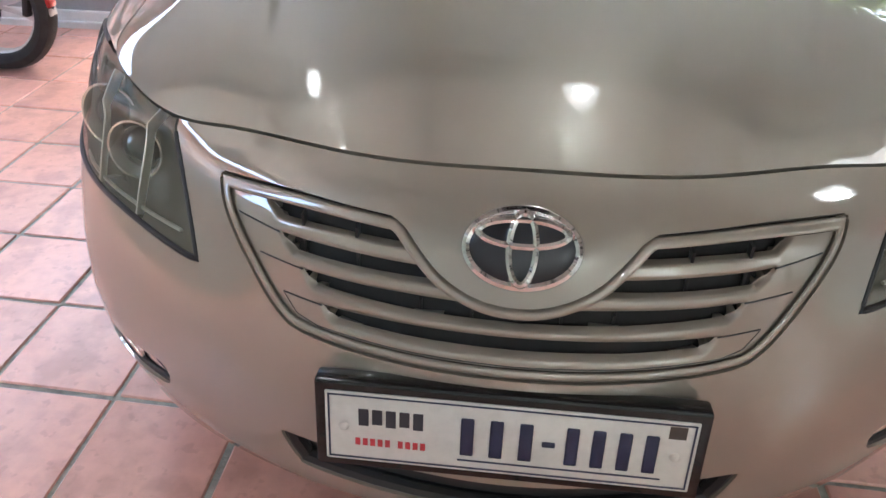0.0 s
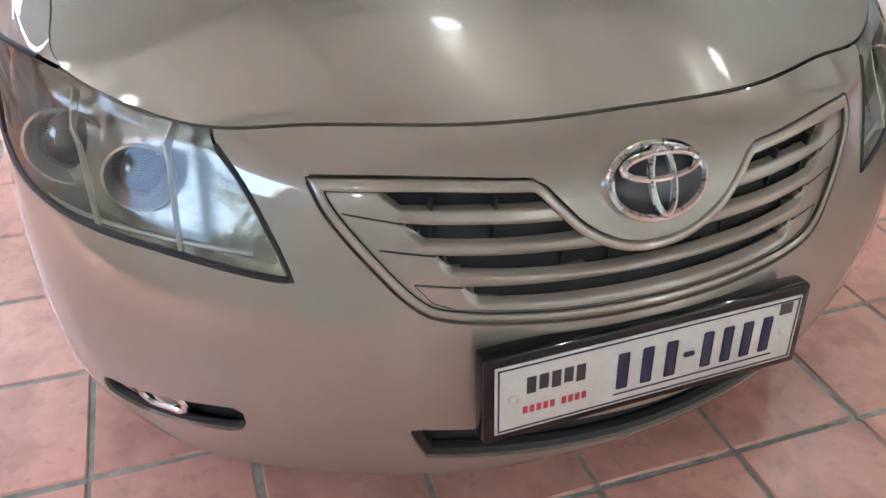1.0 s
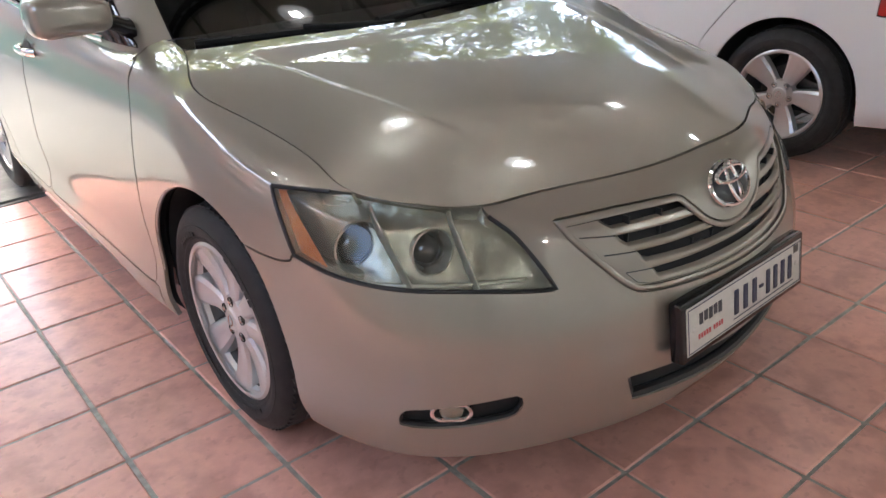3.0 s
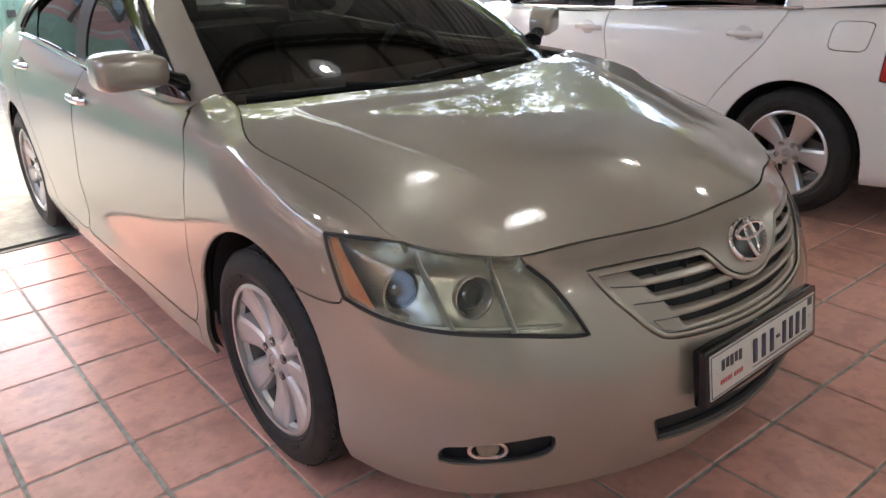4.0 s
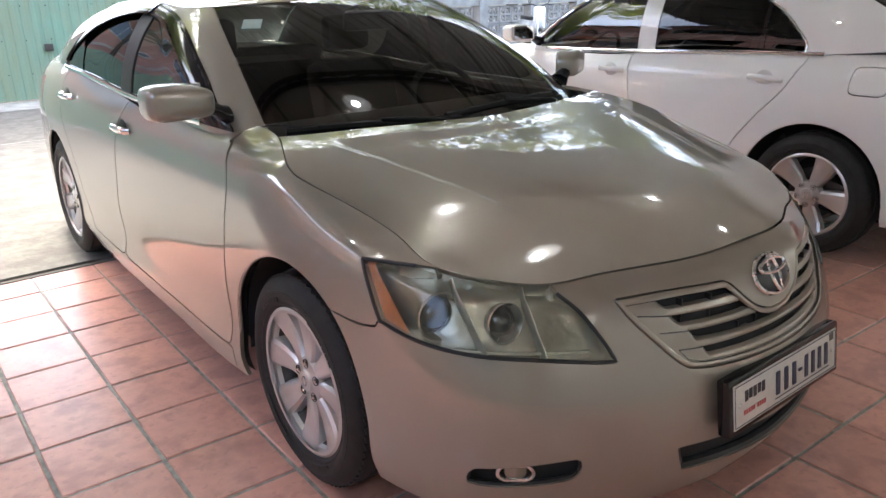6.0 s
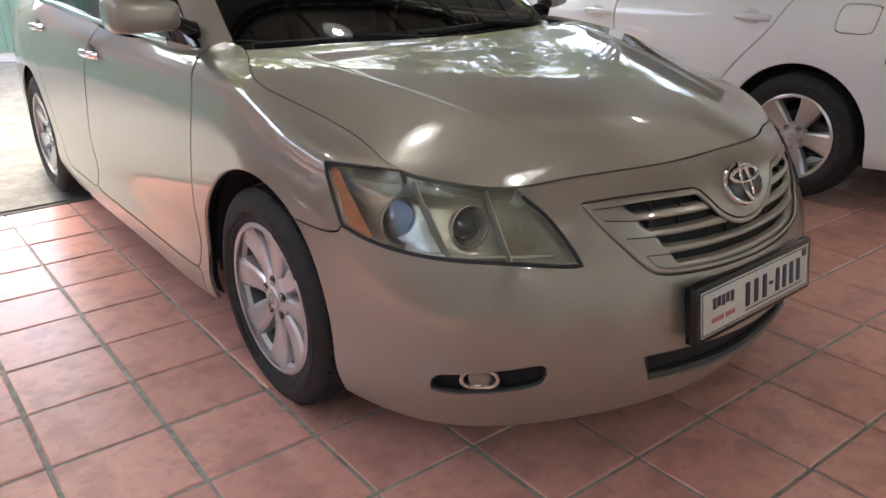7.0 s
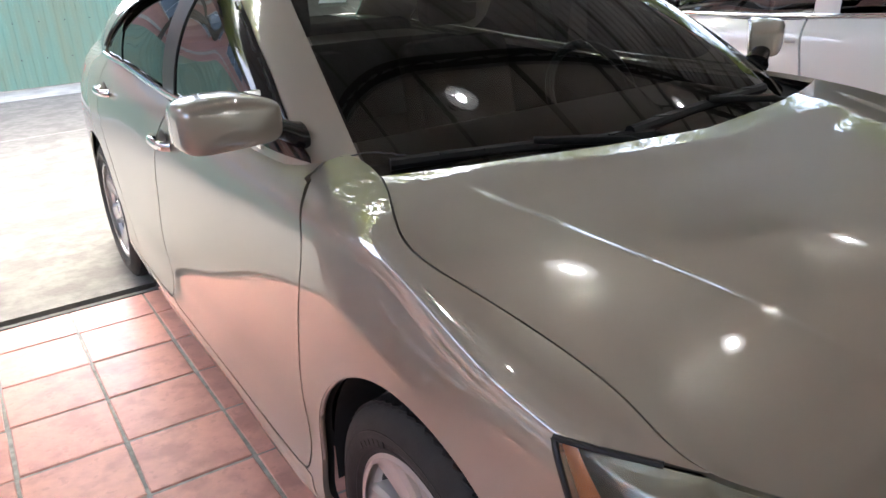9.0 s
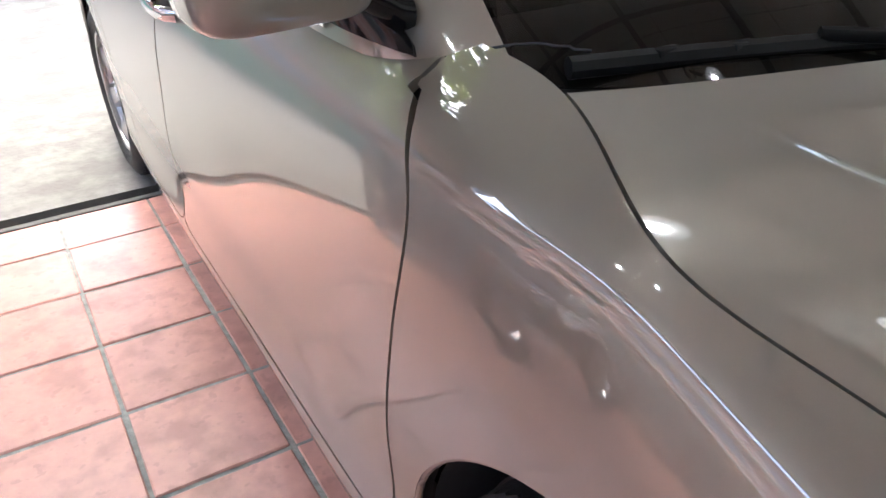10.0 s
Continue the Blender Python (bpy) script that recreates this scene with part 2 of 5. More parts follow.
def tube(points, r, k=8, closed=False, flat=1.0, up=None):
    """A round (or flattened) bar along a 3D polyline."""
    pts = [Vector(p) for p in points]
    secs = []
    n = len(pts)
    for i, p in enumerate(pts):
        a = pts[(i - 1) % n] if closed or i else pts[0]
        b = pts[(i + 1) % n] if closed or i < n - 1 else pts[-1]
        d = (b - a).normalized()
        ref = Vector(up) if up else (Vector((0, 0, 1)) if abs(d.z) < 0.9 else Vector((1, 0, 0)))
        u = d.cross(ref).normalized()
        w = u.cross(d).normalized()
        secs.append([p + (u * math.cos(2 * math.pi * j / k) * flat + w * math.sin(2 * math.pi * j / k)) * r for j in range(k)])
    return sweep(pts, secs, closed)


def spline(ts, pts, q):
    """Natural cubic through pts at ts, at the places q."""
    ts, pts, q = np.asarray(ts, float), np.asarray(pts, float), np.asarray(q, float)
    flat = pts.reshape(len(ts), -1)
    n = len(ts)
    h = np.diff(ts)
    A = np.eye(n)
    B = np.zeros_like(flat)
    for i in range(1, n - 1):
        A[i, i - 1], A[i, i], A[i, i + 1] = h[i - 1], 2 * (h[i - 1] + h[i]), h[i]
        B[i] = 6 * ((flat[i + 1] - flat[i]) / h[i] - (flat[i] - flat[i - 1]) / h[i - 1])
    M = np.linalg.solve(A, B)
    k = np.clip(np.searchsorted(ts, q, side="right") - 1, 0, n - 2)
    a, b = (ts[k + 1] - q)[:, None], (q - ts[k])[:, None]
    hk = h[k][:, None]
    out = (M[k] * a ** 3 + M[k + 1] * b ** 3) / (6 * hk) + (flat[k] / hk - M[k] * hk / 6) * a + (flat[k + 1] / hk - M[k + 1] * hk / 6) * b
    return out.reshape((len(q),) + pts.shape[1:])


def smooth_loop(points, n=10):
    """A closed outline rounded by Catmull-Rom; a point given twice stays a corner."""
    p = [np.array(a, float) for a in points]
    out = []
    m = len(p)
    for i in range(m):
        a, b, c, d = p[i - 1], p[i], p[(i + 1) % m], p[(i + 2) % m]
        if np.allclose(b, c):
            continue
        if np.allclose(a, b):
            a = 2 * b - c
        if np.allclose(c, d):
            d = 2 * c - b
        for j in range(n):
            t = j / n
            out.append(0.5 * (2 * b + (c - a) * t + (2 * a - 5 * b + 4 * c - d) * t * t + (3 * b - a - 3 * c + d) * t ** 3))
    return np.array(out)


def outline_distance(poly, q):
    """Signed distance of places q to a closed outline in a plane; inside is negative."""
    a, b = np.asarray(poly, float), np.roll(np.asarray(poly, float), -1, axis=0)
    best = np.full(len(q), 1e9)
    inside = np.zeros(len(q), bool)
    for p0, p1 in zip(a, b):
        d = p1 - p0
        L = d @ d
        if L < 1e-14:
            continue
        t = np.clip(((q - p0) @ d) / L, 0, 1)
        best = np.minimum(best, np.hypot(*(q - p0 - t[:, None] * d).T))
        if p0[1] != p1[1]:
            cross = ((p0[1] > q[:, 1]) != (p1[1] > q[:, 1])) & (q[:, 0] < (p1[0] - p0[0]) * (q[:, 1] - p0[1]) / (p1[1] - p0[1]) + p0[0])
            inside ^= cross
    return np.where(inside, -best, best)


class Sheet:
    """A triangulated surface with a normal and surface parameters at every vertex; it can be cut along smooth lines."""

    def __init__(self, co, no, uv, tris):
        self.co, self.no, self.uv, self.tris = co, no, uv, tris

    @classmethod
    def grid(cls, P, us, vs):
        n, m = P.shape[:2]
        du, dv = np.gradient(P, us, axis=0), np.gradient(P, vs, axis=1)
        no = np.cross(du, dv)
        no /= np.maximum(np.linalg.norm(no, axis=2, keepdims=True), 1e-12)
        uv = np.stack(np.meshgrid(us, vs, indexing="ij"), -1)
        i = np.arange(n * m).reshape(n, m)
        a, b, c, d = i[:-1, :-1].ravel(), i[1:, :-1].ravel(), i[1:, 1:].ravel(), i[:-1, 1:].ravel()
        return cls(P.reshape(-1, 3), no.reshape(-1, 3), uv.reshape(-1, 2), np.concatenate([np.stack([a, b, c], 1), np.stack([a, c, d], 1)]))

    def flip(self):
        return Sheet(self.co, -self.no, self.uv, self.tris[:, ::-1])

    def mirrored(self):
        k = np.array([-1, 1, 1])
        return Sheet(self.co * k, self.no * k, self.uv, self.tris[:, ::-1])

    def joined(self, other):
        n = len(self.co)
        return Sheet(np.concatenate([self.co, other.co]), np.concatenate([self.no, other.no]), np.concatenate([self.uv, other.uv]),
                     np.concatenate([self.tris, other.tris + n]))

    def moved(self, d):
        return Sheet(self.co + self.no * d, self.no, self.uv, self.tris)

    def pressed(self, d):
        """Moved by a depth of its own at every vertex, with normals to suit."""
        co = self.co + self.no * d[:, None]
        face = np.cross(co[self.tris[:, 1]] - co[self.tris[:, 0]], co[self.tris[:, 2]] - co[self.tris[:, 0]])
        no = np.zeros_like(co)
        for k in range(3):
            np.add.at(no, self.tris[:, k], face)
        no /= np.maximum(np.linalg.norm(no, axis=1, keepdims=True), 1e-12)
        no *= np.sign((no * self.no).sum(1, keepdims=True))
        return Sheet(co, no, self.uv, self.tris)

    def keep(self, f):
        """The part where f, given at the vertices, is negative."""
        f = np.where(np.abs(f) < 1e-5, 1e-5, f)
        co, no, uv = [self.co], [self.no], [self.uv]
        count = len(self.co)
        cuts, out = {}, []

        def cut(i, j):
            nonlocal count
            key = (i, j) if i < j else (j, i)
            if key not in cuts:
                t = f[key[0]] / (f[key[0]] - f[key[1]])
                for arr, src in ((co, self.co), (no, self.no), (uv, self.uv)):
                    arr.append((src[key[0]] * (1 - t) + src[key[1]] * t)[None])
                cuts[key] = count
                count += 1
            return cuts[key]

        neg = f[self.tris] < 0
        k = neg.sum(1)
        out = [tuple(t) for t in self.tris[k == 3]]
        for tri, ng, c in zip(self.tris[(k > 0) & (k < 3)], neg[(k > 0) & (k < 3)], k[(k > 0) & (k < 3)]):
            if c == 1:
                r = int(np.argmax(ng))
                a, b, d = tri[r], tri[(r + 1) % 3], tri[(r + 2) % 3]
                out.append((a, cut(a, b), cut(a, d)))
            else:
                r = int(np.argmin(ng))
                a, b, d = tri[r], tri[(r + 1) % 3], tri[(r + 2) % 3]
                p, q = cut(a, b), cut(a, d)
                out += [(p, b, d), (p, d, q)]
        tris = np.array(out, int).reshape(-1, 3)
        co, no, uv = np.concatenate(co), np.concatenate(no), np.concatenate(uv)
        used, inv = np.unique(tris, return_inverse=True)
        return Sheet(co[used], no[used], uv[used], inv.reshape(-1, 3))

    def split(self, f_of, gap):
        """The inside and the outside of a region, with a gap of that width between."""
        return self.keep(f_of(self) + gap / 2), self.keep(-f_of(self) + gap / 2)

    def borders(self):
        e = np.concatenate([self.tris[:, [0, 1]], self.tris[:, [1, 2]], self.tris[:, [2, 0]]])
        key = np.sort(e, 1)
        _, idx, cnt = np.unique(key, axis=0, return_index=True, return_counts=True)
        return e[idx[cnt == 1]]

    def object(self, name, mat, parent, label="", rim=0.0, weld=False):
        """Links the surface as a mesh; rim: the depth to which its edges are folded in."""
        if weld:
            self.no = np.where((np.abs(self.co[:, :1]) < 1e-4) & (np.arange(3) == 0), 0.0, self.no)
        co, no, tris = self.co, self.no / np.maximum(np.linalg.norm(self.no, axis=1, keepdims=True), 1e-9), self.tris
        if rim:
            e = self.borders()
            mid = np.abs(co[e[:, 0], 0]) + np.abs(co[e[:, 1], 0])
            e = e[mid > 2e-4] if weld else e
            n = len(co)
            a, b = e[:, 0], e[:, 1]
            k = len(e)
            out = np.cross(co[b] - co[a], no[a])
            out /= np.maximum(np.linalg.norm(out, axis=1, keepdims=True), 1e-9)
            co = np.concatenate([co, co[a], co[b], co[a] - no[a] * rim, co[b] - no[b] * rim])
            ra = np.arange(k) + n
            tris = np.concatenate([tris, np.stack([ra + k, ra, ra + 2 * k], 1), np.stack([ra + k, ra + 2 * k, ra + 3 * k], 1)])
            no = np.concatenate([no, out, out, out, out])
        me = bpy.data.meshes.new(name)
        me.from_pydata(co.tolist(), [], tris.tolist())
        me.shade_smooth()
        me.normals_split_custom_set_from_vertices(no.tolist())
        me.materials.append(mat)
        ob = new(name, me)
        ob.parent = parent
        return tagged(ob, label)


# ---- the sedan: feature lines of one half, from the nose's middle round the side to the tail's middle ----
LINES = [
    [(0, .075, .19), (.25, .10, .19), (.45, .165, .19), (.62, .26, .185), (.76, .40, .185), (.848, .60, .20), (.865, .97, .20), (.874, 1.18, .20), (.896, 1.42, .20), (.900, 2.0, .20),
     (.900, 2.6, .20), (.890, 3.2, .205), (.865, 3.735, .22), (.83, 4.2, .24), (.70, 4.55, .26), (.42, 4.70, .26), (0, 4.74, .26)],
    [(0, .035, .26), (.25, .066, .26), (.455, .135, .26), (.63, .235, .26), (.785, .38, .265), (.872, .59, .27), (.893, .97, .275), (.898, 1.18, .275), (.910, 1.42, .272), (.914, 2.0, .272),
     (.914, 2.6, .272), (.906, 3.2, .278), (.893, 3.735, .29), (.86, 4.2, .30), (.735, 4.60, .31), (.44, 4.77, .31), (0, 4.81, .31)],
    [(0, .014, .36), (.25, .046, .36), (.46, .118, .36), (.64, .218, .36), (.795, .365, .365), (.879, .585, .37), (.902, .97, .38), (.904, 1.18, .38), (.901, 1.42, .375), (.900, 2.0, .375),
     (.900, 2.6, .375), (.902, 3.2, .385), (.903, 3.735, .40), (.87, 4.2, .41), (.745, 4.62, .42), (.45, 4.79, .42), (0, 4.83, .42)],
    [(0, .012, .47), (.25, .045, .47), (.46, .118, .475), (.64, .222, .48), (.795, .372, .49), (.877, .59, .50), (.905, .97, .51), (.908, 1.18, .515), (.909, 1.42, .52), (.910, 2.0, .52),
     (.910, 2.6, .52), (.908, 3.2, .53), (.907, 3.735, .54), (.873, 4.2, .55), (.745, 4.62, .56), (.45, 4.785, .56), (0, 4.825, .56)],
    [(0, .035, .57), (.25, .068, .575), (.46, .155, .59), (.635, .262, .605), (.787, .415, .63), (.861, .61, .655), (.903, .97, .655), (.906, 1.18, .658), (.907, 1.42, .66), (.908, 2.0, .66),
     (.908, 2.6, .665), (.907, 3.2, .67), (.905, 3.735, .68), (.87, 4.2, .69), (.74, 4.61, .70), (.445, 4.77, .70), (0, 4.815, .70)],
    [(0, .058, .65), (.245, .085, .65), (.455, .182, .655), (.615, .297, .675), (.776, .444, .692), (.854, .633, .722), (.893, .97, .765), (.897, 1.18, .775), (.898, 1.42, .78), (.902, 2.0, .785),
     (.903, 2.6, .79), (.90, 3.2, .80), (.898, 3.735, .80), (.862, 4.2, .81), (.73, 4.60, .82), (.44, 4.76, .82), (0, 4.81, .82)],
    [(0, .08, .71), (.24, .107, .71), (.448, .207, .712), (.602, .322, .722), (.766, .468, .743), (.843, .664, .787), (.872, .97, .842), (.880, 1.18, .862), (.881, 1.41, .88), (.884, 2.0, .885),
     (.885, 2.6, .895), (.879, 3.2, .91), (.868, 3.735, .915), (.83, 4.2, .93), (.705, 4.57, .94), (.425, 4.73, .94), (0, 4.785, .94)],
    [(0, .112, .757), (.236, .140, .755), (.440, .243, .746), (.592, .334, .748), (.748, .486, .772), (.797, .650, .822), (.845, .965, .886), (.858, 1.150, .917), (.847, 1.385, .941), (.852, 2.0, .945),
     (.853, 2.6, .958), (.845, 3.2, .975), (.83, 3.735, .99), (.78, 4.2, 1.01), (.66, 4.55, 1.03), (.40, 4.70, 1.03), (0, 4.755, 1.03)],
    [(0, .162, .793), (.23, .188, .787), (.433, .280, .772), (.58, .346, .765), (.728, .503, .797), (.746, .640, .838), (.792, .955, .911), (.809, 1.105, .950), (.730, 1.318, .998), (.812, 2.0, .985),
     (.815, 2.6, 1.0), (.803, 3.2, 1.025), (.775, 3.735, 1.055), (.70, 4.2, 1.075), (.58, 4.50, 1.085), (.36, 4.64, 1.085), (0, 4.69, 1.085)],
]
LINES = np.array(LINES)
S_AT = np.concatenate([[0], np.cumsum(np.linalg.norm(np.diff(LINES[3], axis=0), axis=1))])
V_AT = np.array([0, .08, .19, .31, .43, .55, .68, .82, 1.0])


def lower_shell(nu=260, nv=56, reach=None, band=(0, 1)):
    """The half shell from the sills up to the bonnet's edge and the belt line, or a finer stretch of it."""
    us = np.linspace(0, reach or S_AT[-1], nu)
    vs = np.linspace(*band, nv)
    ext = np.concatenate([LINES[:, 1:3][:, ::-1] * np.array([-1, 1, 1]), LINES, LINES[:, -3:-1][:, ::-1] * np.array([-1, 1, 1])], axis=1)
    s_ext = np.concatenate([-S_AT[2:0:-1], S_AT, 2 * S_AT[-1] - S_AT[-2:-4:-1]])
    along = np.stack([spline(s_ext, line, us) for line in ext])
    return Sheet.grid(np.transpose(spline(V_AT, along, vs), (1, 0, 2)), us, vs)


def top_line(s):
    """The upper edge of the lower shell at places s along it."""
    ext = np.concatenate([LINES[-1][1:3][::-1] * np.array([-1, 1, 1]), LINES[-1], LINES[-1][-3:-1][::-1] * np.array([-1, 1, 1])])
    s_ext = np.concatenate([-S_AT[2:0:-1], S_AT, 2 * S_AT[-1] - S_AT[-2:-4:-1]])
    return spline(s_ext, ext, s)


def smoothstep(x, a, b):
    t = np.clip((x - a) / (b - a), 0, 1)
    return t * t * (3 - 2 * t)


def bonnet_sheet(n=130, m=80, shrink=0.0055):
    """A four-sided patch between the nose edge, the wing seam, the cowl and the middle, with a raised centre and two flowing ridges."""
    a, b = np.linspace(0, 1, n), np.linspace(0, 1, m)
    front = top_line(a * S_AT[4])
    side = top_line(S_AT[4] + b * (S_AT[8] - S_AT[4]))
    mid = spline([0, .3, .65, 1], [(0, .162, .793), (0, .42, .878), (0, .76, .945), (0, 1.125, .993)], b)
    rear = spline([0, .5, 1], [mid[-1], (.40, 1.19, .997), side[-1]], a)
    A, B = a[:, None, None] ** 2, b[None, :, None]
    P = (1 - B) * front[:, None] + B * rear[:, None] + (1 - A) * mid[None] + A * side[None]
    P -= (1 - A) * (1 - B) * front[0] + A * (1 - B) * front[-1] + (1 - A) * B * rear[0] + A * B * rear[-1]
    aa, bb = np.meshgrid(a, b, indexing="ij")
    P[..., 2] += 0.012 * (aa ** 2 * (1 - aa ** 2) * 4) * np.sin(np.pi * bb)
    P[..., 2] += 0.010 * (1 - smoothstep(aa, .50, 1.0)) * smoothstep(bb, .12, .5)
    line = np.interp(bb, [.30, .44, .59, .76, .92], [.56, .61, .66, .71, .81])
    P[..., 2] -= 0.0068 * (1 - smoothstep(aa, line - .040, line)) * smoothstep(bb, .18, .45) * (1 - smoothstep(bb, .84, .95))
    sheet = Sheet.grid(P, a, b)
    return sheet.keep(-np.minimum(np.minimum(1 - sheet.uv[:, 0] - shrink, sheet.uv[:, 1] - shrink * 1.4), 1.1 - sheet.uv[:, 1]))


G_BASE = np.array([(0, 1.17, .972), (.35, 1.23, .972), (.64, 1.36, .975), (.765, 1.50, .972), (.807, 2.0, .982), (.810, 2.6, .998), (.800, 3.2, 1.022), (.785, 3.78, 1.054),
                   (.70, 4.14, 1.082), (.42, 4.28, 1.085), (0, 4.32, 1.085)])
G_ROOF = np.array([(0, 2.05, 1.388), (.30, 2.07, 1.383), (.50, 2.13, 1.371), (.585, 2.24, 1.366), (.615, 2.45, 1.376), (.625, 2.75, 1.390), (.620, 3.10, 1.382), (.605, 3.36, 1.360),
                   (.55, 3.54, 1.342), (.30, 3.62, 1.356), (0, 3.64, 1.36)])
G_AT = np.concatenate([[0], np.cumsum(np.linalg.norm(np.diff((G_BASE + G_ROOF) / 2, axis=0), axis=1))])


def ring(P, q):
    ext = np.concatenate([P[1:3][::-1] * np.array([-1, 1, 1]), P, P[-3:-1][::-1] * np.array([-1, 1, 1])])
    s_ext = np.concatenate([-G_AT[2:0:-1], G_AT, 2 * G_AT[-1] - G_AT[-2:-4:-1]])
    return spline(s_ext, ext, q)


def cabin_sheet(nu=170, nv=34):
    """Windscreen, pillars, side and rear glass of one half as one bowed ring."""
    us, vs = np.linspace(0, G_AT[-1], nu), np.linspace(0, 1, nv)
    lo, hi = ring(G_BASE, us), ring(G_ROOF, us)
    tan = np.gradient((lo + hi) / 2, us, axis=0)
    rise = hi - lo
    nrm = np.cross(tan, rise)
    nrm /= np.linalg.norm(nrm, axis=1, keepdims=True)
    v = vs[None, :, None]
    bow = (.032 + .010 * smoothstep(us, G_AT[2], G_AT[4]))[:, None, None]
    if nrm[nu // 2, 0] < 0:
        nrm = -nrm
    P = lo[:, None] * (1 - v) + hi[:, None] * v + nrm[:, None] * (bow * 4 * v * (1 - v))
    return Sheet.grid(P, us, vs)


def roof_sheet(nu=120, nv=30):
    us, vs = np.linspace(0, G_AT[-1], nu), np.linspace(0, 1, nv)
    edge = ring(G_ROOF, us)
    w = us / G_AT[-1]
    yc = 2.05 + (3.64 - 2.05) * smoothstep(w, 0.12, 0.88)
    mid = np.stack([yc * 0, yc, spline([2.05, 2.35, 2.75, 3.2, 3.64], [[1.388], [1.432], [1.448], [1.428], [1.36]], yc)[:, 0]], 1)
    v = vs[None, :, None]
    P = edge[:, None] * (1 - v) + mid[:, None] * v
    P[..., 2] = edge[:, None, 2] + (mid[:, None, 2] - edge[:, None, 2]) * np.sin(v[..., 0] * np.pi / 2) ** 0.95
    return Sheet.grid(P, us, vs)


def by_wz(loop):
    return lambda s: outline_distance(loop, np.stack([s.co[:, 0] + s.co[:, 1], s.co[:, 2]], 1))


def by_xz(loop):
    return lambda s: np.where(s.co[:, 1] < 0.7, outline_distance(loop, s.co[:, [0, 2]]), 1.0)


def by_yz(loop):
    return lambda s: outline_distance(loop, s.co[:, 1:3])


HEADLIGHT = smooth_loop([(.655, .603), (.655, .603), (.70, .648), (.78, .712), (.869, .757), (.92, .80), (1.235, .83), (1.242, .797), (1.242, .797), (1.38, .803), (1.506, .803), (1.518, .797),
                         (1.497, .752), (1.455, .678), (1.43, .666), (1.30, .645), (1.10, .628), (.90, .618), (.72, .605)])
GRILLE = smooth_loop([(-.448, .732), (-.448, .732), (-.30, .743), (-.185, .743), (-.160, .738), (-.135, .713), (-.098, .678), (-.05, .654), (0, .647), (.05, .654), (.098, .678), (.135, .713),
                      (.160, .738), (.185, .743), (.30, .743), (.448, .732), (.448, .732), (.431, .688), (.388, .630), (.338, .575), (.290, .556), (.155, .548), (0, .546), (-.155, .548), (-.290, .556),
                      (-.338, .575), (-.388, .630), (-.431, .688)])
SLOTS = [smooth_loop([(a, b) for a, b in s for _ in (0, 1)], 4) for s in (
    ((.362, .729), (.25, .733), (.152, .729), (.143, .714), (.25, .715), (.340, .711)), ((.340, .688), (.24, .690), (.103, .688), (.092, .671), (.24, .670), (.316, .669)),
    ((.303, .648), (.15, .648), (-.03, .643), (-.03, .620), (.15, .624), (.284, .629)), ((.272, .604), (.15, .604), (-.03, .603), (-.03, .583), (.15, .584), (.252, .587)))]
STEPS = (((.446, .733), (.362, .729)), ((.411, .694), (.340, .688)), ((.372, .651), (.303, .648)), ((.333, .607), (.272, .604)),
         ((.333, .606), (.312, .582)), ((.312, .582), (.280, .572)), ((.280, .572), (.15, .566)), ((.15, .566), (0, .564)))
INTAKE = smooth_loop([(-.352, .362), (-.352, .362), (0, .354), (.352, .362), (.352, .362), (.328, .300), (.30, .280), (0, .266), (-.30, .280), (-.328, .300)])
FOG = smooth_loop([(.576, .350), (.580, .374), (.60, .377), (.68, .366), (.748, .356), (.776, .350), (.784, .322), (.772, .301), (.70, .298), (.62, .309), (.588, .321)])
WING = smooth_loop([(1.240, 1.3), (1.240, 1.3), (1.240, .70), (1.240, .70), (1.44, .672), (1.463, .655), (1.52, .645), (1.62, .645), (1.72, .655), (1.72, .655), (1.72, .10), (1.72, .10),
                    (2.345, .10), (2.345, .10), (2.345, .287), (2.345, .287), (2.50, .30), (2.50, .30), (2.50, 1.3), (2.50, 1.3)])
FUEL_FLAP = smooth_loop([(3.875, .90), (3.875, .985), (3.895, 1.005), (3.97, 1.008), (4.035, 1.005), (4.055, .985), (4.052, .90), (4.03, .878), (3.96, .876), (3.90, .878)])
FRONT_DOOR = smooth_loop([(1.520, 1.3), (1.520, 1.3), (1.515, 1.0), (1.494, .972), (1.440, .942), (1.400, .905), (1.384, .86), (1.386, .80), (1.402, .70), (1.427, .50), (1.438, .36), (1.455, .30), (1.50, .288), (1.50, .288),
                          (2.58, .292), (2.58, .292), (2.615, .305), (2.622, .34), (2.605, .50), (2.545, .79), (2.505, 1.0), (2.500, 1.3), (2.500, 1.3)])
REAR_DOOR = smooth_loop([(2.504, 1.3), (2.504, 1.3), (2.509, 1.0), (2.549, .79), (2.609, .50), (2.627, .34), (2.64, .305), (2.68, .293), (2.68, .293), (3.10, .297), (3.16, .32), (3.27, .45),
                         (3.30, .56), (3.42, .72), (3.54, .86), (3.60, .98), (3.62, 1.04), (3.63, 1.3), (3.63, 1.3)])
ARCHES = ((1.0, .345, .378), (3.745, .340, .380))
WINDOW = smooth_loop([(1.60, 1.004), (1.60, 1.004), (1.668, 1.044), (1.815, 1.133), (1.96, 1.204), (2.09, 1.262), (2.245, 1.316), (2.44, 1.356), (2.65, 1.371), (2.95, 1.347), (3.25, 1.287), (3.50, 1.185), (3.66, 1.098), (3.685, 1.072), (3.65, 1.064),
                      (3.25, 1.052), (2.60, 1.020), (2.0, 1.004)])

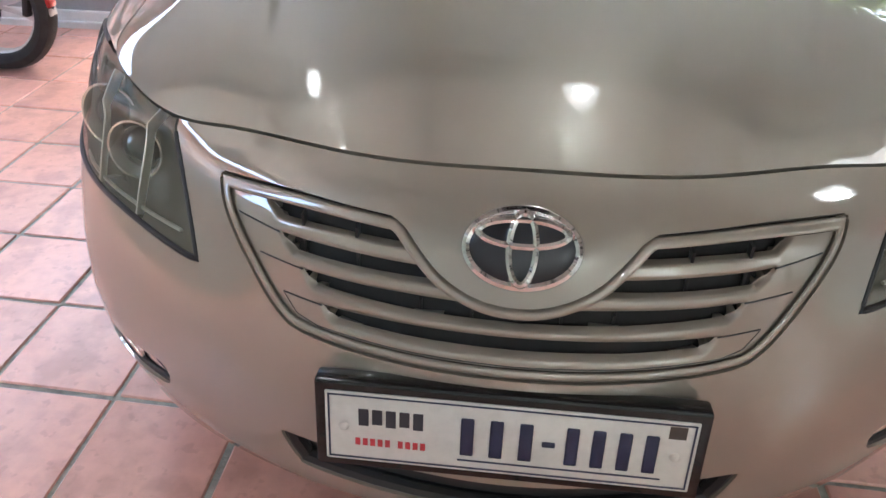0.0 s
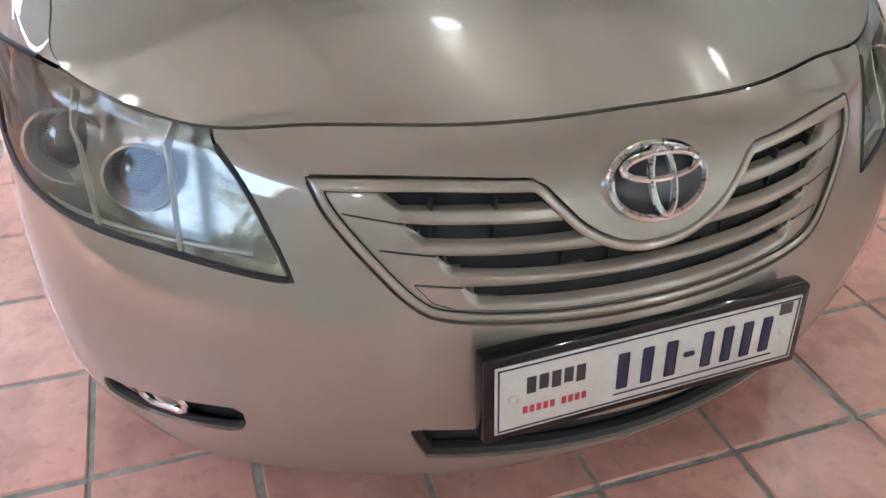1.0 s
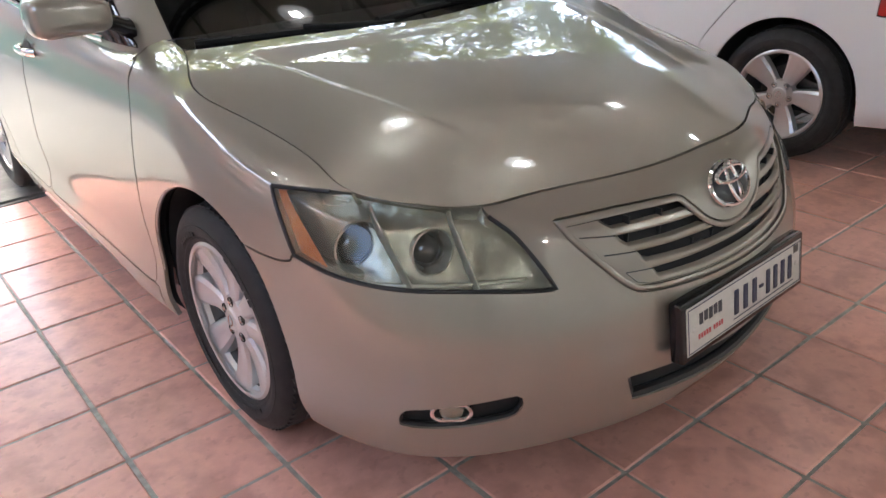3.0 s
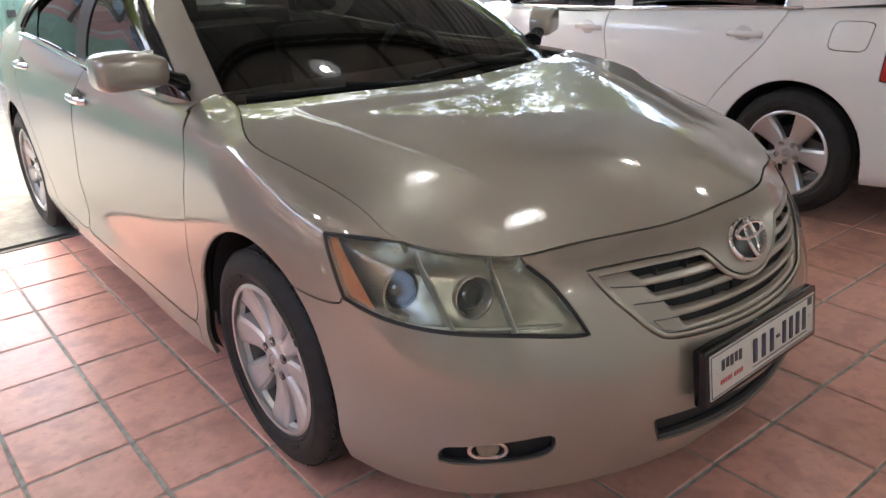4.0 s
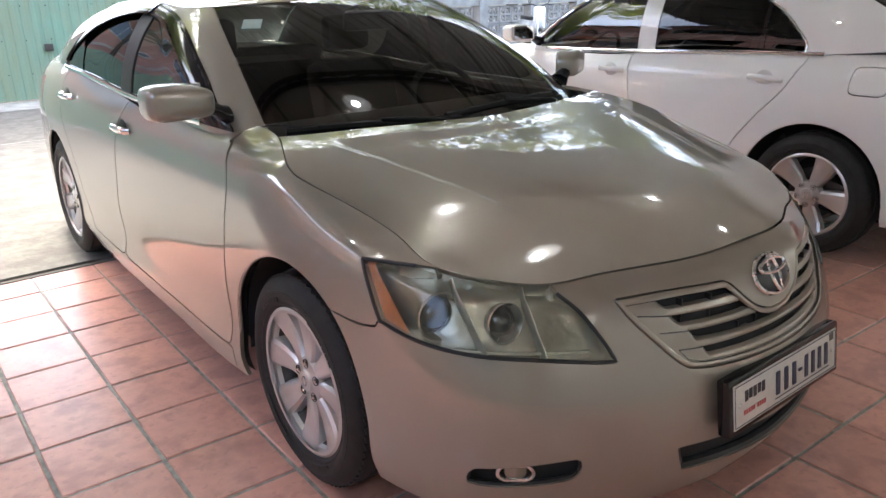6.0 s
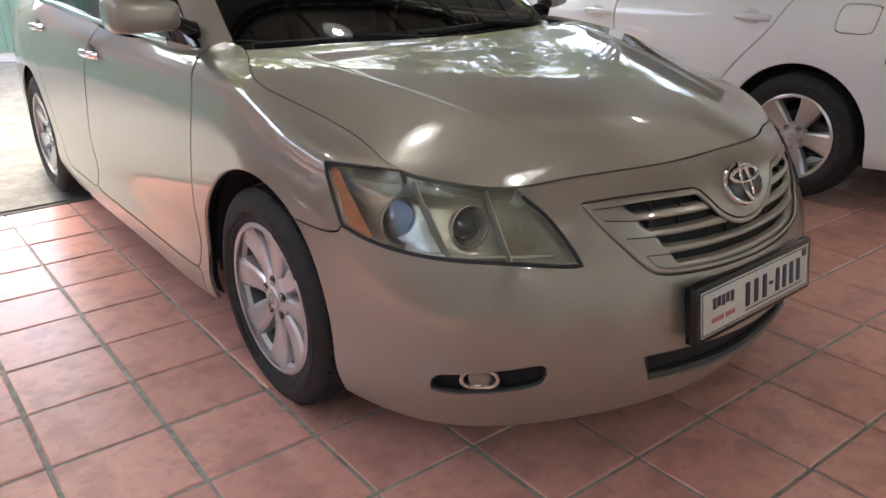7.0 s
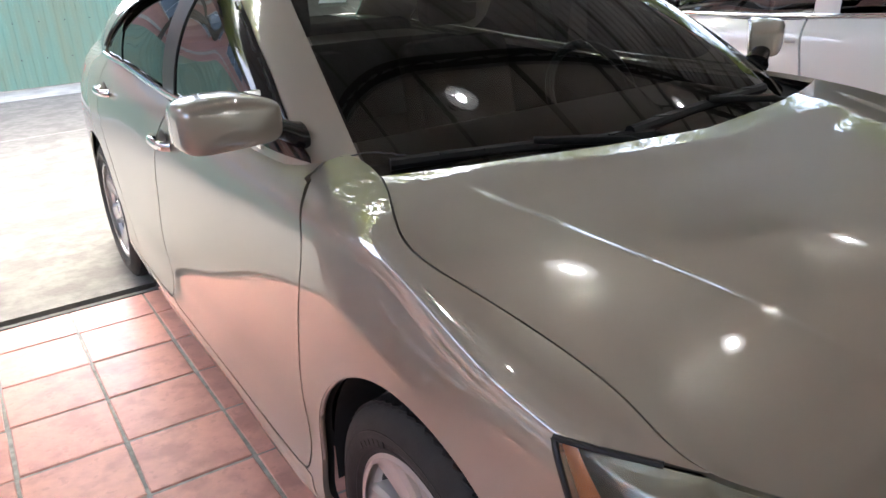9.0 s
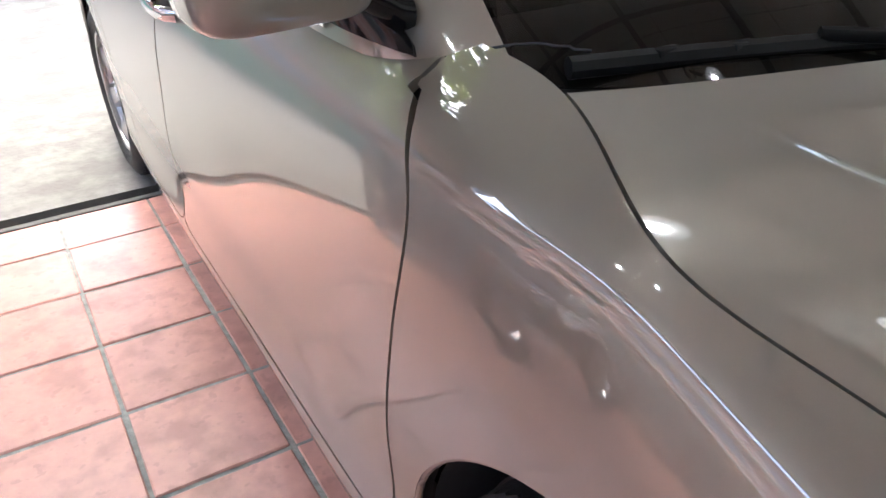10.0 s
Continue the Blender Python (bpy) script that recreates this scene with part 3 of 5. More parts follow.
TALL_WINDOW = smooth_loop([(1.58, 1.005), (1.58, 1.005), (1.80, 1.195), (2.01, 1.322), (2.25, 1.392), (2.65, 1.420), (2.95, 1.408), (3.22, 1.36), (3.42, 1.27), (3.58, 1.13), (3.60, 1.07), (3.56, 1.058),
                           (3.25, 1.050), (2.60, 1.020), (2.0, 1.004)])


def arch_f(s):
    f = np.full(len(s.co), 1.0)
    for y, z, r in ARCHES:
        f = np.minimum(f, np.hypot((s.co[:, 1] - y) * 1.0, np.maximum(s.co[:, 2] - z, (s.co[:, 2] - z) * 0.5)) - r)
    return f


def empty(name, label, category, group="", m=None):
    ob = new(name)
    if m:
        ob.matrix_basis = m
    return tagged(ob, label, category, group)


def mesh_of(sheet, name, mat, parent, label="", rim=0.012):
    """Both halves of a panel that crosses the middle, as one mesh."""
    return sheet.joined(sheet.mirrored()).object(name, mat, parent, label, rim, weld=True)


def shell_point(x, z, shell):
    """The place on the front of the shell over (x, z), and its normal."""
    d = (shell.co[:, 0] - abs(x)) ** 2 + (shell.co[:, 2] - z) ** 2 + np.where(shell.co[:, 1] > 0.9, 9, 0)
    k = np.argsort(d)[:4]
    w = 1 / (d[k] + 1e-7)
    p, n = (shell.co[k] * w[:, None]).sum(0) / w.sum(), shell.no[k].mean(0)
    n /= np.linalg.norm(n)
    s = 1 if x >= 0 else -1
    p = p + np.array([abs(x) - p[0], -(n[0] * (abs(x) - p[0]) + n[2] * (z - p[2])) / n[1], z - p[2]])
    return Vector((p[0] * s, p[1], p[2])), Vector((n[0] * s, n[1], n[2]))


def build_body(car, paint, grille=True, window=WINDOW, rise=1.0, posts=M_POST):
    """The painted panels, glass and dark inner shell of a sedan, under car."""
    shell = lower_shell()
    inner = shell.keep(-arch_f(shell) + 0.0)
    mesh_of(inner.keep(by_wz(HEADLIGHT)(inner) * -1 + .012).moved(-.030), "inner_shell", M_DARK, car, "", 0)
    s = shell.keep(-arch_f(shell))
    lens, s = s.split(by_wz(HEADLIGHT), 0.004)
    if grille:
        s = s.keep(-by_xz(GRILLE)(s))
        s = s.keep(-by_xz(INTAKE)(s))
        s = s.keep(-by_xz(FOG)(s))
    door, s = s.split(by_yz(FRONT_DOOR), 0.006)
    back, s = s.split(by_yz(REAR_DOOR), 0.006)
    wing, s = s.split(by_wz(WING), 0.005)
    front, s = s.keep(s.co[:, 1] - 1.0), s.keep(1.0 - s.co[:, 1])
    tail, s = s.split(lambda q: np.maximum(4.14 - q.co[:, 1], np.abs(q.co[:, 2] - 0.86) - 0.11), 0.006)
    mesh_of(front, "bumper_cover", paint, car)
    mesh_of(tail, "tail_light", M_RED, car, "red tail light")
    quarter, sill = s.keep(3.0 - s.co[:, 1]), s.keep(s.co[:, 1] - 3.0)
    flap, holed = quarter.split(by_yz(FUEL_FLAP), 0.005)
    holed.joined(quarter.mirrored()).object("rear_quarter", paint, car, "", 0.012, weld=True)
    flap.object("fuel_flap", paint, car, "", 0.01)
    doors = []
    for side in (1, -1):
        pick = (lambda q: q) if side > 0 else (lambda q: q.mirrored())
        pick(wing).object("fender", paint, car, "", 0.014)
        doors.append(pick(door).object("front_door", paint, car, "", 0.014))
        doors.append(pick(back).object("rear_door", paint, car, "", 0.014))
        pick(sill).object("sill", paint, car, "", 0.012)
    mesh_of(bonnet_sheet(), "hood", paint, car, "", 0.014)
    cabin, top = cabin_sheet(), roof_sheet()
    for sheet in (cabin, top):
        sheet.co[:, 2] = np.where(sheet.co[:, 2] > 1.02, 1.02 + (sheet.co[:, 2] - 1.02) * rise, sheet.co[:, 2])
    screen_edge = G_AT[2] + 0.070
    screen = cabin.keep(cabin.uv[:, 0] - screen_edge)
    screen = screen.keep(screen.uv[:, 1] - 0.985)
    rest = cabin.keep(screen_edge + 0.006 - cabin.uv[:, 0])
    rear_edge = G_AT[8] + 0.02
    rear_glass = rest.keep(rear_edge - rest.uv[:, 0])
    rest = rest.keep(rest.uv[:, 0] - rear_edge + 0.006)
    glazed, frame_sheet = rest.split(by_yz(window), 0.004)
    mesh_of(frame_sheet, "cabin_frame", paint, car)
    mesh_of(top, "roof_panel", paint, car)
    mesh_of(screen, "windshield", M_GLASS, car, "dark tinted windshield", 0.004)
    mesh_of(rear_glass.moved(-.003), "rear_window", M_REARGLASS, car, "dark tinted rear window", 0.004)
    glazed = glazed.moved(-.006)
    for side in (1, -1):
        pick = (lambda q: q) if side > 0 else (lambda q: q.mirrored())
        cuts = [(-9, 1.66), (1.672, 2.53), (2.66, 3.34), (3.365, 9)]
        lean = lambda q: q.co[:, 1] - (q.co[:, 2] - 1.0) * -0.03
        for i, (a, b) in enumerate(cuts):
            piece = glazed.keep(np.maximum(a - lean(glazed), lean(glazed) - b))
            if i == 0:
                pick(piece.moved(.004)).object("mirror_sail", M_GLOSSBLACK, car, "gloss black mirror sail", 0.004)
            else:
                pick(piece).object("side_window", M_SIDEGLASS if i == 1 else M_REARGLASS, car, "dark tinted side window", 0.004)
        post = glazed.keep(np.maximum(2.53 - lean(glazed), lean(glazed) - 2.66))
        pick(post.moved(.005)).object("door_post", posts, car, "satin black door post" if posts is M_POST else "painted door post", 0.006)
        post = glazed.keep(np.maximum(3.34 - lean(glazed), lean(glazed) - 3.365))
        pick(post.moved(.004)).object("window_divider", M_GLOSSBLACK, car, "", 0.006)
    return shell, lens, cabin, doors


SAIL = smooth_loop([(1.535, .985), (1.535, .985), (1.77, 1.000), (1.77, 1.000), (1.765, 1.06), (1.76, 1.108), (1.76, 1.108), (1.655, 1.048)], 6)


def window_trim(car, cabin, side, mat, lo=0, hi=1, width=0.010, name="window_trim", off=0.003, label="", outline=WINDOW):
    """A bright or dark strip along part of the window outline."""
    n = len(outline)
    pts = []
    for k in range(int(lo * n), int(hi * n)):
        y, z = outline[k % n]
        d = (cabin.co[:, 1] - y) ** 2 + (cabin.co[:, 2] - z) ** 2 + np.where(cabin.co[:, 0] < .3, 9, 0)
        j = np.argsort(d)[:4]
        w = 1 / (d[j] + 1e-6)
        p, nn = (cabin.co[j] * w[:, None]).sum(0) / w.sum(), cabin.no[j].mean(0)
        pts.append(Vector((side * (p[0] + nn[0] * off), y + nn[1] * off, z + nn[2] * off)))
    return part(name, tube(pts, width, 8), mat, car, label)


# ---- the setting ----
def structure(name, bm, mat, label, category, smooth=False):
    return tagged(part(name, bm, mat, None, label, smooth), category=category, kind="structure")


GUTTER_Y = 3.47
PITCH_X, PITCH_Y, TILE_X0, TILE_Y0, SKEW = 0.3115, 0.308, -0.889, 0.44, -0.03

floor = structure("floor", boxes([((-9, -9, -.20), (12, GUTTER_Y, -.005))]), M_GROUT, "terracotta tiled parking floor with grey cement joints", "floor")
ground = structure("ground", boxes([((-120, GUTTER_Y + .15, -.3), (120, 240, -.02)), ((-120, -160, -.3), (-9, GUTTER_Y + .15, -.02)), ((12, -160, -.3), (120, GUTTER_Y + .15, -.02)),
                                    ((-9, -160, -.3), (12, -9, -.02))]), M_CONCRETE, "pale sunlit concrete yard", "ground")
gutter = structure("gutter", boxes([((-9, GUTTER_Y, -.30), (12, GUTTER_Y + .03, .004)), ((-9, GUTTER_Y + .03, -.30), (12, GUTTER_Y + .15, -.10))], 0.0), M_GUTTER,
                   "dark cement drain channel at the floor's edge", "drain")


def roof_bm(x0, x1, y0, y1, z, pitch=0.20, depth=0.034):
    """Corrugated sheets: trapezoid ribs that run along y."""
    bm = bmesh.new()
    xs, zs = [], []
    x = x0
    while x < x1:
        for dx, dz in ((0, 0), (.11, 0), (.135, depth), (.175, depth), (.20, 0)):
            xs.append(x + dx)
            zs.append(z + dz)
        x += pitch
    lo = [[bm.verts.new((a, y, b)) for a, b in zip(xs, zs)] for y in (y0, y1)]
    for i in range(len(xs) - 1):
        bm.faces.new((lo[0][i], lo[0][i + 1], lo[1][i + 1], lo[1][i]))
    bmesh.ops.remove_doubles(bm, verts=bm.verts, dist=1e-5)
    return bm


ROOF_Z, ROOF_X0, ROOF_X1, ROOF_Y0, ROOF_Y1 = 3.95, -4.4, 9.6, -6.9, 5.0
structure("ceiling", roof_bm(ROOF_X0, ROOF_X1, ROOF_Y0, ROOF_Y1, ROOF_Z), M_ROOF, "grey corrugated metal parking roof", "roof")
# flat boards under the roof, up to the truss by the yard
bm = bmesh.new()
for i in range(12):
    for j in range(7):
        a, b = ROOF_X0 + .1 + i * 1.22, -6.8 + j * 1.32
        add_box(bm, (a + .006, b + .006, ROOF_Z - .022), (a + 1.214, min(b + 1.314, 2.38), ROOF_Z - .008))
structure("ceiling_boards", bm, M_CEILING, "flat grey ceiling boards with open joints", "ceiling")


def truss(y, x0=ROOF_X0, x1=ROOF_X1, z=ROOF_Z - .10, h=.34):
    """Two chords with zigzag web bars."""
    bm = bmesh.new()
    for zz in (z, z - h):
        add_box(bm, (x0, y - .03, zz - .03), (x1, y + .03, zz + .03))
    n = 26
    for i in range(n):
        a, b = x0 + (x1 - x0) * i / n, x0 + (x1 - x0) * (i + 1) / n
        m = (a + b) / 2
        add_rod(bm, (a, y, z - h), (m, y, z), .017, 6)
        add_rod(bm, (m, y, z), (b, y, z - h), .017, 6)
    return bm


for y in (-6.5, -3.6, -.6, 2.45):
    structure("roof_truss", truss(y), M_TRUSS, "dark welded steel roof truss", "truss")
for k in range(13):
    x = ROOF_X0 + .08 + k * 1.15
    structure("rafter", boxes([((x - .03, ROOF_Y0, ROOF_Z - .07), (x + .03, ROOF_Y1, ROOF_Z - .004))]), M_RAFTER, "dull grey steel rafter under the roof sheets", "rafter")
for y in (-5.2, -3.9, -2.6, -1.3, 0.0, 1.3):
    structure("purlin", boxes([((ROOF_X0, y - .02, ROOF_Z - .11), (ROOF_X1, y + .02, ROOF_Z - .072))]), M_RAFTER, "dull grey steel purlin under the rafters", "purlin")
for x, y in ((-4.2, -6.5), (9.4, 2.45), (9.4, -.6), (9.4, -3.7)):
    bm = bmesh.new()
    add_box(bm, (x - .06, y - .06, -.02), (x + .06, y + .06, ROOF_Z - .42), .008)
    add_box(bm, (x - .12, y - .12, -.02), (x + .12, y + .12, .012))
    structure("post", bm, M_TRUSS, "dark square steel roof post", "post")
# unseen wall, added to bounce light onto bumper and hood
structure("wall_south", boxes([((-4.6, -7.1, -.05), (9.9, -6.9, 3.94))]), M_WALLSOUTH, "unseen plain pale wall added to close the parking and bounce light", "wall")
# unseen wall, added up to roof height to keep eastern sky out of reflections
structure("wall_east", boxes([((9.6, -6.9, -.05), (9.9, 4.4, 3.94))]), M_WALLWHITE, "unseen plain off-white wall added to block the eastern sky", "wall")
# unseen wall, added to hold back western light and tone the bumper's reflection
structure("wall_west", boxes([((-4.7, -6.9, -.05), (-4.45, -2.1, 3.94)), ((-4.7, -2.1, -.05), (-4.45, 0.6, 2.05))]), M_WALLWEST, "unseen plain pale wall added to block light from the west", "wall")
# unseen wall, added to cover sunlit ground in reflections and lighten the fender
structure("wall_side", boxes([((-4.7, 0.605, -.05), (-4.45, 3.12, 1.30))], .01), M_WALLWHITE, "unseen waist-high white wall added to brighten the fender's reflection", "wall")
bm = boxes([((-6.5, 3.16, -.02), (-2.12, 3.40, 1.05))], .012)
structure("wall_low", bm, M_WALLLOW, "low white plastered wall beside the drain, greyed for its shade", "wall")
structure("baseboard", boxes([((-6.5, 3.125, -.02), (-2.10, 3.157, .085)), ((-6.5, 3.095, -.02), (-2.09, 3.124, .035))], .006), M_WALLWHITE, "pale cement skirting along the low wall", "baseboard")


def gate_leaf(w, h):
    """One sheet of the gate: shallow pressed ribs, with a folded edge."""
    bm = bmesh.new()
    xs, ds = [], []
    n = int(w / .12)
    for i in range(n):
        a = w * i / n
        for dx, dz in ((0, 0), (.035, 0), (.05, -.010), (.085, -.010), (.10, 0)):
            xs.append(a + dx * w / n / .12)
            ds.append(dz)
    xs.append(w)
    ds.append(0)
    rows = [[bm.verts.new((x, d, z)) for x, d in zip(xs, ds)] for z in (0, h)]
    for i in range(len(xs) - 1):
        bm.faces.new((rows[0][i], rows[0][i + 1], rows[1][i + 1], rows[1][i]))
    bmesh.ops.recalc_face_normals(bm, faces=bm.faces)
    bmesh.ops.solidify(bm, geom=list(bm.faces), thickness=.004)
    return bm


gate = tagged(new("yard_gate"), "faded green metal sheet gate with rust stains", "gate", kind="structure")
x, k = -9.0, 0
for w in (2.0, 2.0, 2.0, 2.0, 1.52, 1.38, 1.55, 1.5):
    leaf = part("gate_sheet", gate_leaf(w - .003, 1.95), M_GATE, gate, smooth=False)
    leaf.matrix_basis = pose(x, 11.12 + .012 * (k % 2), .02)
    bm = bmesh.new()
    for zz in (.35, .80, 1.25, 1.70):
        for q in range(int(w / .30)):
            add_rod(bm, (.12 + q * .30, -.018, zz), (.12 + q * .30, .0, zz), .009, 6)
    rivet = part("rivets", bm, M_STEEL, leaf)
    tagged(rivet, kind="stuff")
    x += w
    k += 1
    part("gate_post", boxes([((x - .03, 11.135, .03), (x + .03, 11.17, 1.95))]), M_STEEL, gate)
part("gate_rail", boxes([((-9, 11.16, .05), (4.9, 11.22, .12)), ((-9, 11.16, 1.6), (4.9, 11.22, 1.66))]), M_STEEL, gate)
part("gate_latch", boxes([((.53, 11.085, .66), (.64, 11.11, .76))], .006), M_STEEL, gate, "rusty latch plate")
structure("apron", boxes([((-9, 10.35, -.021), (5, 11.3, -.012))]), M_WALLGREY, "darker cement strip along the gate", "apron")
# cracks and joints of the yard slab
bm = bmesh.new()
for y in (5.6, 7.9):
    add_box(bm, (-9, y - .006, -.0195), (8, y + .006, -.0185))
for x in (-3.2, .8, 4.8):
    add_box(bm, (x - .006, 3.7, -.0195), (x + .006, 10.3, -.0185))
structure("slab_joints", bm, M_GROUT, "thin dark joints in the concrete yard", "joint")


def lattice_block(s=.38):
    """A pierced cement block with round and straight openings."""
    bm = bmesh.new()
    t = .045
    for lo, hi in (((-s / 2, 0, 0), (s / 2, .09, t)), ((-s / 2, 0, s - t), (s / 2, .09, s)), ((-s / 2, 0, 0), (-s / 2 + t, .09, s)), ((s / 2 - t, 0, 0), (s / 2, .09, s)),
                   ((-.02, 0, 0), (.02, .09, s)), ((-s / 2, 0, s / 2 - .02), (s / 2, .09, s / 2 + .02))):
        add_box(bm, lo, hi)
    ring_pts = [(.11 * math.cos(a), .045, s / 2 + .11 * math.sin(a)) for a in np.linspace(0, 2 * math.pi, 18, endpoint=False)]
    tmp = tube(ring_pts, .03, 6, closed=True)
    me = bpy.data.meshes.new("tmp")
    tmp.to_mesh(me)
    tmp.free()
    bm.from_mesh(me)
    bpy.data.meshes.remove(me)
    return bm


far_wall = structure("wall_far", boxes([((5.0, 12.55, -.05), (22, 12.75, .15)), ((5.0, 12.55, .98), (22, 12.75, 1.32))] + [((5.0 + 1.6 * i, 12.5, -.05), (5.25 + 1.6 * i, 12.8, 1.36)) for i in range(11)]),
                     M_WALLGREY, "weathered cement garden wall with pierced blocks", "wall")
proto = lattice_block()
me = bpy.data.meshes.new("lattice_block")
proto.to_mesh(me)
proto.free()
me.materials.append(M_WALLGREY)
for i in range(10):
    for a in range(3):
        for b in range(2):
            ob = new("lattice_block", me)
            ob.parent = far_wall
            ob.matrix_basis = pose(5.47 + 1.6 * i + a * .40, 12.6, .17 + b * .40)
bm = bmesh.new()
for r in range(5):
    for i in range(58):
        add_box(bm, (5.0 + i * .26 + (.13 if r % 2 else 0), 12.6, 1.33 + r * .075), (5.245 + i * .26 + (.13 if r % 2 else 0), 12.72, 1.397 + r * .075))
tagged(part("bricks", bm, M_BRICK, far_wall, smooth=False), kind="stuff")


def lay_tiles():
    """Square clay tiles, a little uneven, in straight courses; the ones the camera passes are separate pieces."""
    rng = random.Random(4)
    me_list = []
    for v in range(6):
        bm = bmesh.new()
        hx, hy = (PITCH_X - .012) / 2, (PITCH_Y - .012) / 2
        add_box(bm, (-hx, -hy, -.016), (hx, hy, 0), .0035, None, 1)
        for q in bm.verts:
            q.co.x += rng.uniform(-.0018, .0018)
            q.co.y += rng.uniform(-.0012, .0012) + SKEW * q.co.x
        me = bpy.data.meshes.new("tile")
        bm.to_mesh(me)
        bm.free()
        me.materials.append(M_TILE)
        me_list.append(me)
    rest = bmesh.new()
    count = 0
    for i in range(-14, 24):
        for j in range(-14, 10):
            x = TILE_X0 + (i + .5) * PITCH_X
            y = TILE_Y0 + (j + .5) * PITCH_Y + SKEW * (x + .6)
            if y - PITCH_Y / 2 > GUTTER_Y - .03 or x < -5.4 or x > 8.2:
                continue
            if y + PITCH_Y / 2 > GUTTER_Y:
                add_box(rest, (x - PITCH_X / 2 + .005, y - PITCH_Y / 2 + .005, -.016), (x + PITCH_X / 2 - .005, GUTTER_Y - .004, 0))
                continue
            m = pose(x + rng.uniform(-.001, .001), y + rng.uniform(-.001, .001), rng.uniform(-.0012, .0012), rng.uniform(-.2, .2), rng.uniform(-.2, .2), 180 * rng.randrange(2) + rng.uniform(-.25, .25))
            near = -2.6 < x < 2.6 and -1.2 < y < 3.5 and not (abs(x) < .72 and y > .6)
            if near and count < 300:
                ob = new("tile", me_list[rng.randrange(6)])
                ob.parent = floor
                ob.matrix_basis = m
                count += 1
            else:
                vs = add_box(rest, (-PITCH_X / 2 + .005, -PITCH_Y / 2 + .005, -.016), (PITCH_X / 2 - .005, PITCH_Y / 2 - .005, 0), 0, m)
    ob = part("tiles", rest, M_TILEREST, floor, smooth=False)
    tagged(ob, kind="stuff")


M_TILEREST = material("terracotta_tile_far", (0.65, 0.335, 0.262), rough=0.30, grain=0.22, grain_scale=26, other=(0.36, 0.185, 0.145), stain=0.48, stain_scale=8.0, edge=(0.49, 0.63), spots=0.30,
                  bump=0.05, bump_scale=60, laid=True)


# ---- parts of the cars ----
def number_plate(car, base, tilt):
    """A white plate in a black frame; its writing is plain bars."""
    frame_m = Matrix.Translation(base) @ Matrix.Rotation(radians(tilt), 4, "X") @ Matrix.Rotation(radians(90), 4, "X")
    bm = bmesh.new()
    add_box(bm, (-.268, -.073, -.028), (.268, .073, .006), .006)
    ob = part("plate_frame", bm, M_GLOSSBLACK, car, "black plastic plate frame")
    ob.matrix_basis = frame_m
    bm = bmesh.new()
    add_box(bm, (-.252, -.058, .006), (.252, .058, .0085), .002)
    plate = part("number_plate", bm, M_PLATE, ob, "white embossed number plate")
    bm = bmesh.new()
    for lo, hi in (((-.248, -.054, .0085), (.248, -.0515, .0093)), ((-.248, .0515, .0085), (.248, .054, .0093)), ((-.248, -.054, .0085), (-.2455, .054, .0093)), ((.2455, -.054, .0085), (.248, .054, .0093))):
        add_box(bm, lo, hi)
    part("border", bm, M_BLUE, plate, "thin blue border line")
    row = [(x, -.030, .018, .062) for x in (-.063, -.023, .017)] + [(.048, -.003, .018, .008)] + [(.080 + i * .035, -.030, .017, .062) for i in range(4)]
    for x, z, w, h in row:
        bm = bmesh.new()
        add_box(bm, (x, z, .0085), (x + w, z + h, .0095), .0018)
        part("number_bar", bm, M_BLUE, plate)
    part("underline", boxes([((-.066, -.041, .0085), (.212, -.0385, .0093))]), M_BLUE, plate)
    for i in range(5):
        part("script_bar", boxes([((-.205 + i * .019, .004 + .003 * (i % 2), .0085), (-.191 + i * .019, .032, .0094))]), M_PRINTBLACK, plate)
    for x in [-.210 + i * .0105 for i in range(5)] + [-.150 + i * .0105 for i in range(4)]:
        part("caption_bar", boxes([((x, -.030, .0085), (x + .007, -.018, .0092))]), M_PRINTRED, plate)
    for x in (-.226, .226):
        bm = bmesh.new()
        bmesh.ops.create_uvsphere(bm, u_segments=14, v_segments=8, radius=.0075, matrix=Matrix.Translation((x, 0, .0085)) @ Matrix.Diagonal((1, 1, .5, 1)))
        part("screw_cap", bm, M_PLATE, plate, "white round screw cap")
    part("corner_patch", boxes([((.213, .030, .0085), (.236, .050, .0092))]), M_STEEL, plate, "small grey square patch")


def ellipse_ring(a, b, r, n=48, flat=1.0, squash=1.0):
    pts = [(a * math.cos(2 * math.pi * i / n), 0, b * math.sin(2 * math.pi * i / n)) for i in range(n)]
    return tube(pts, r, 8, closed=True, up=(0, 1, 0), flat=flat)


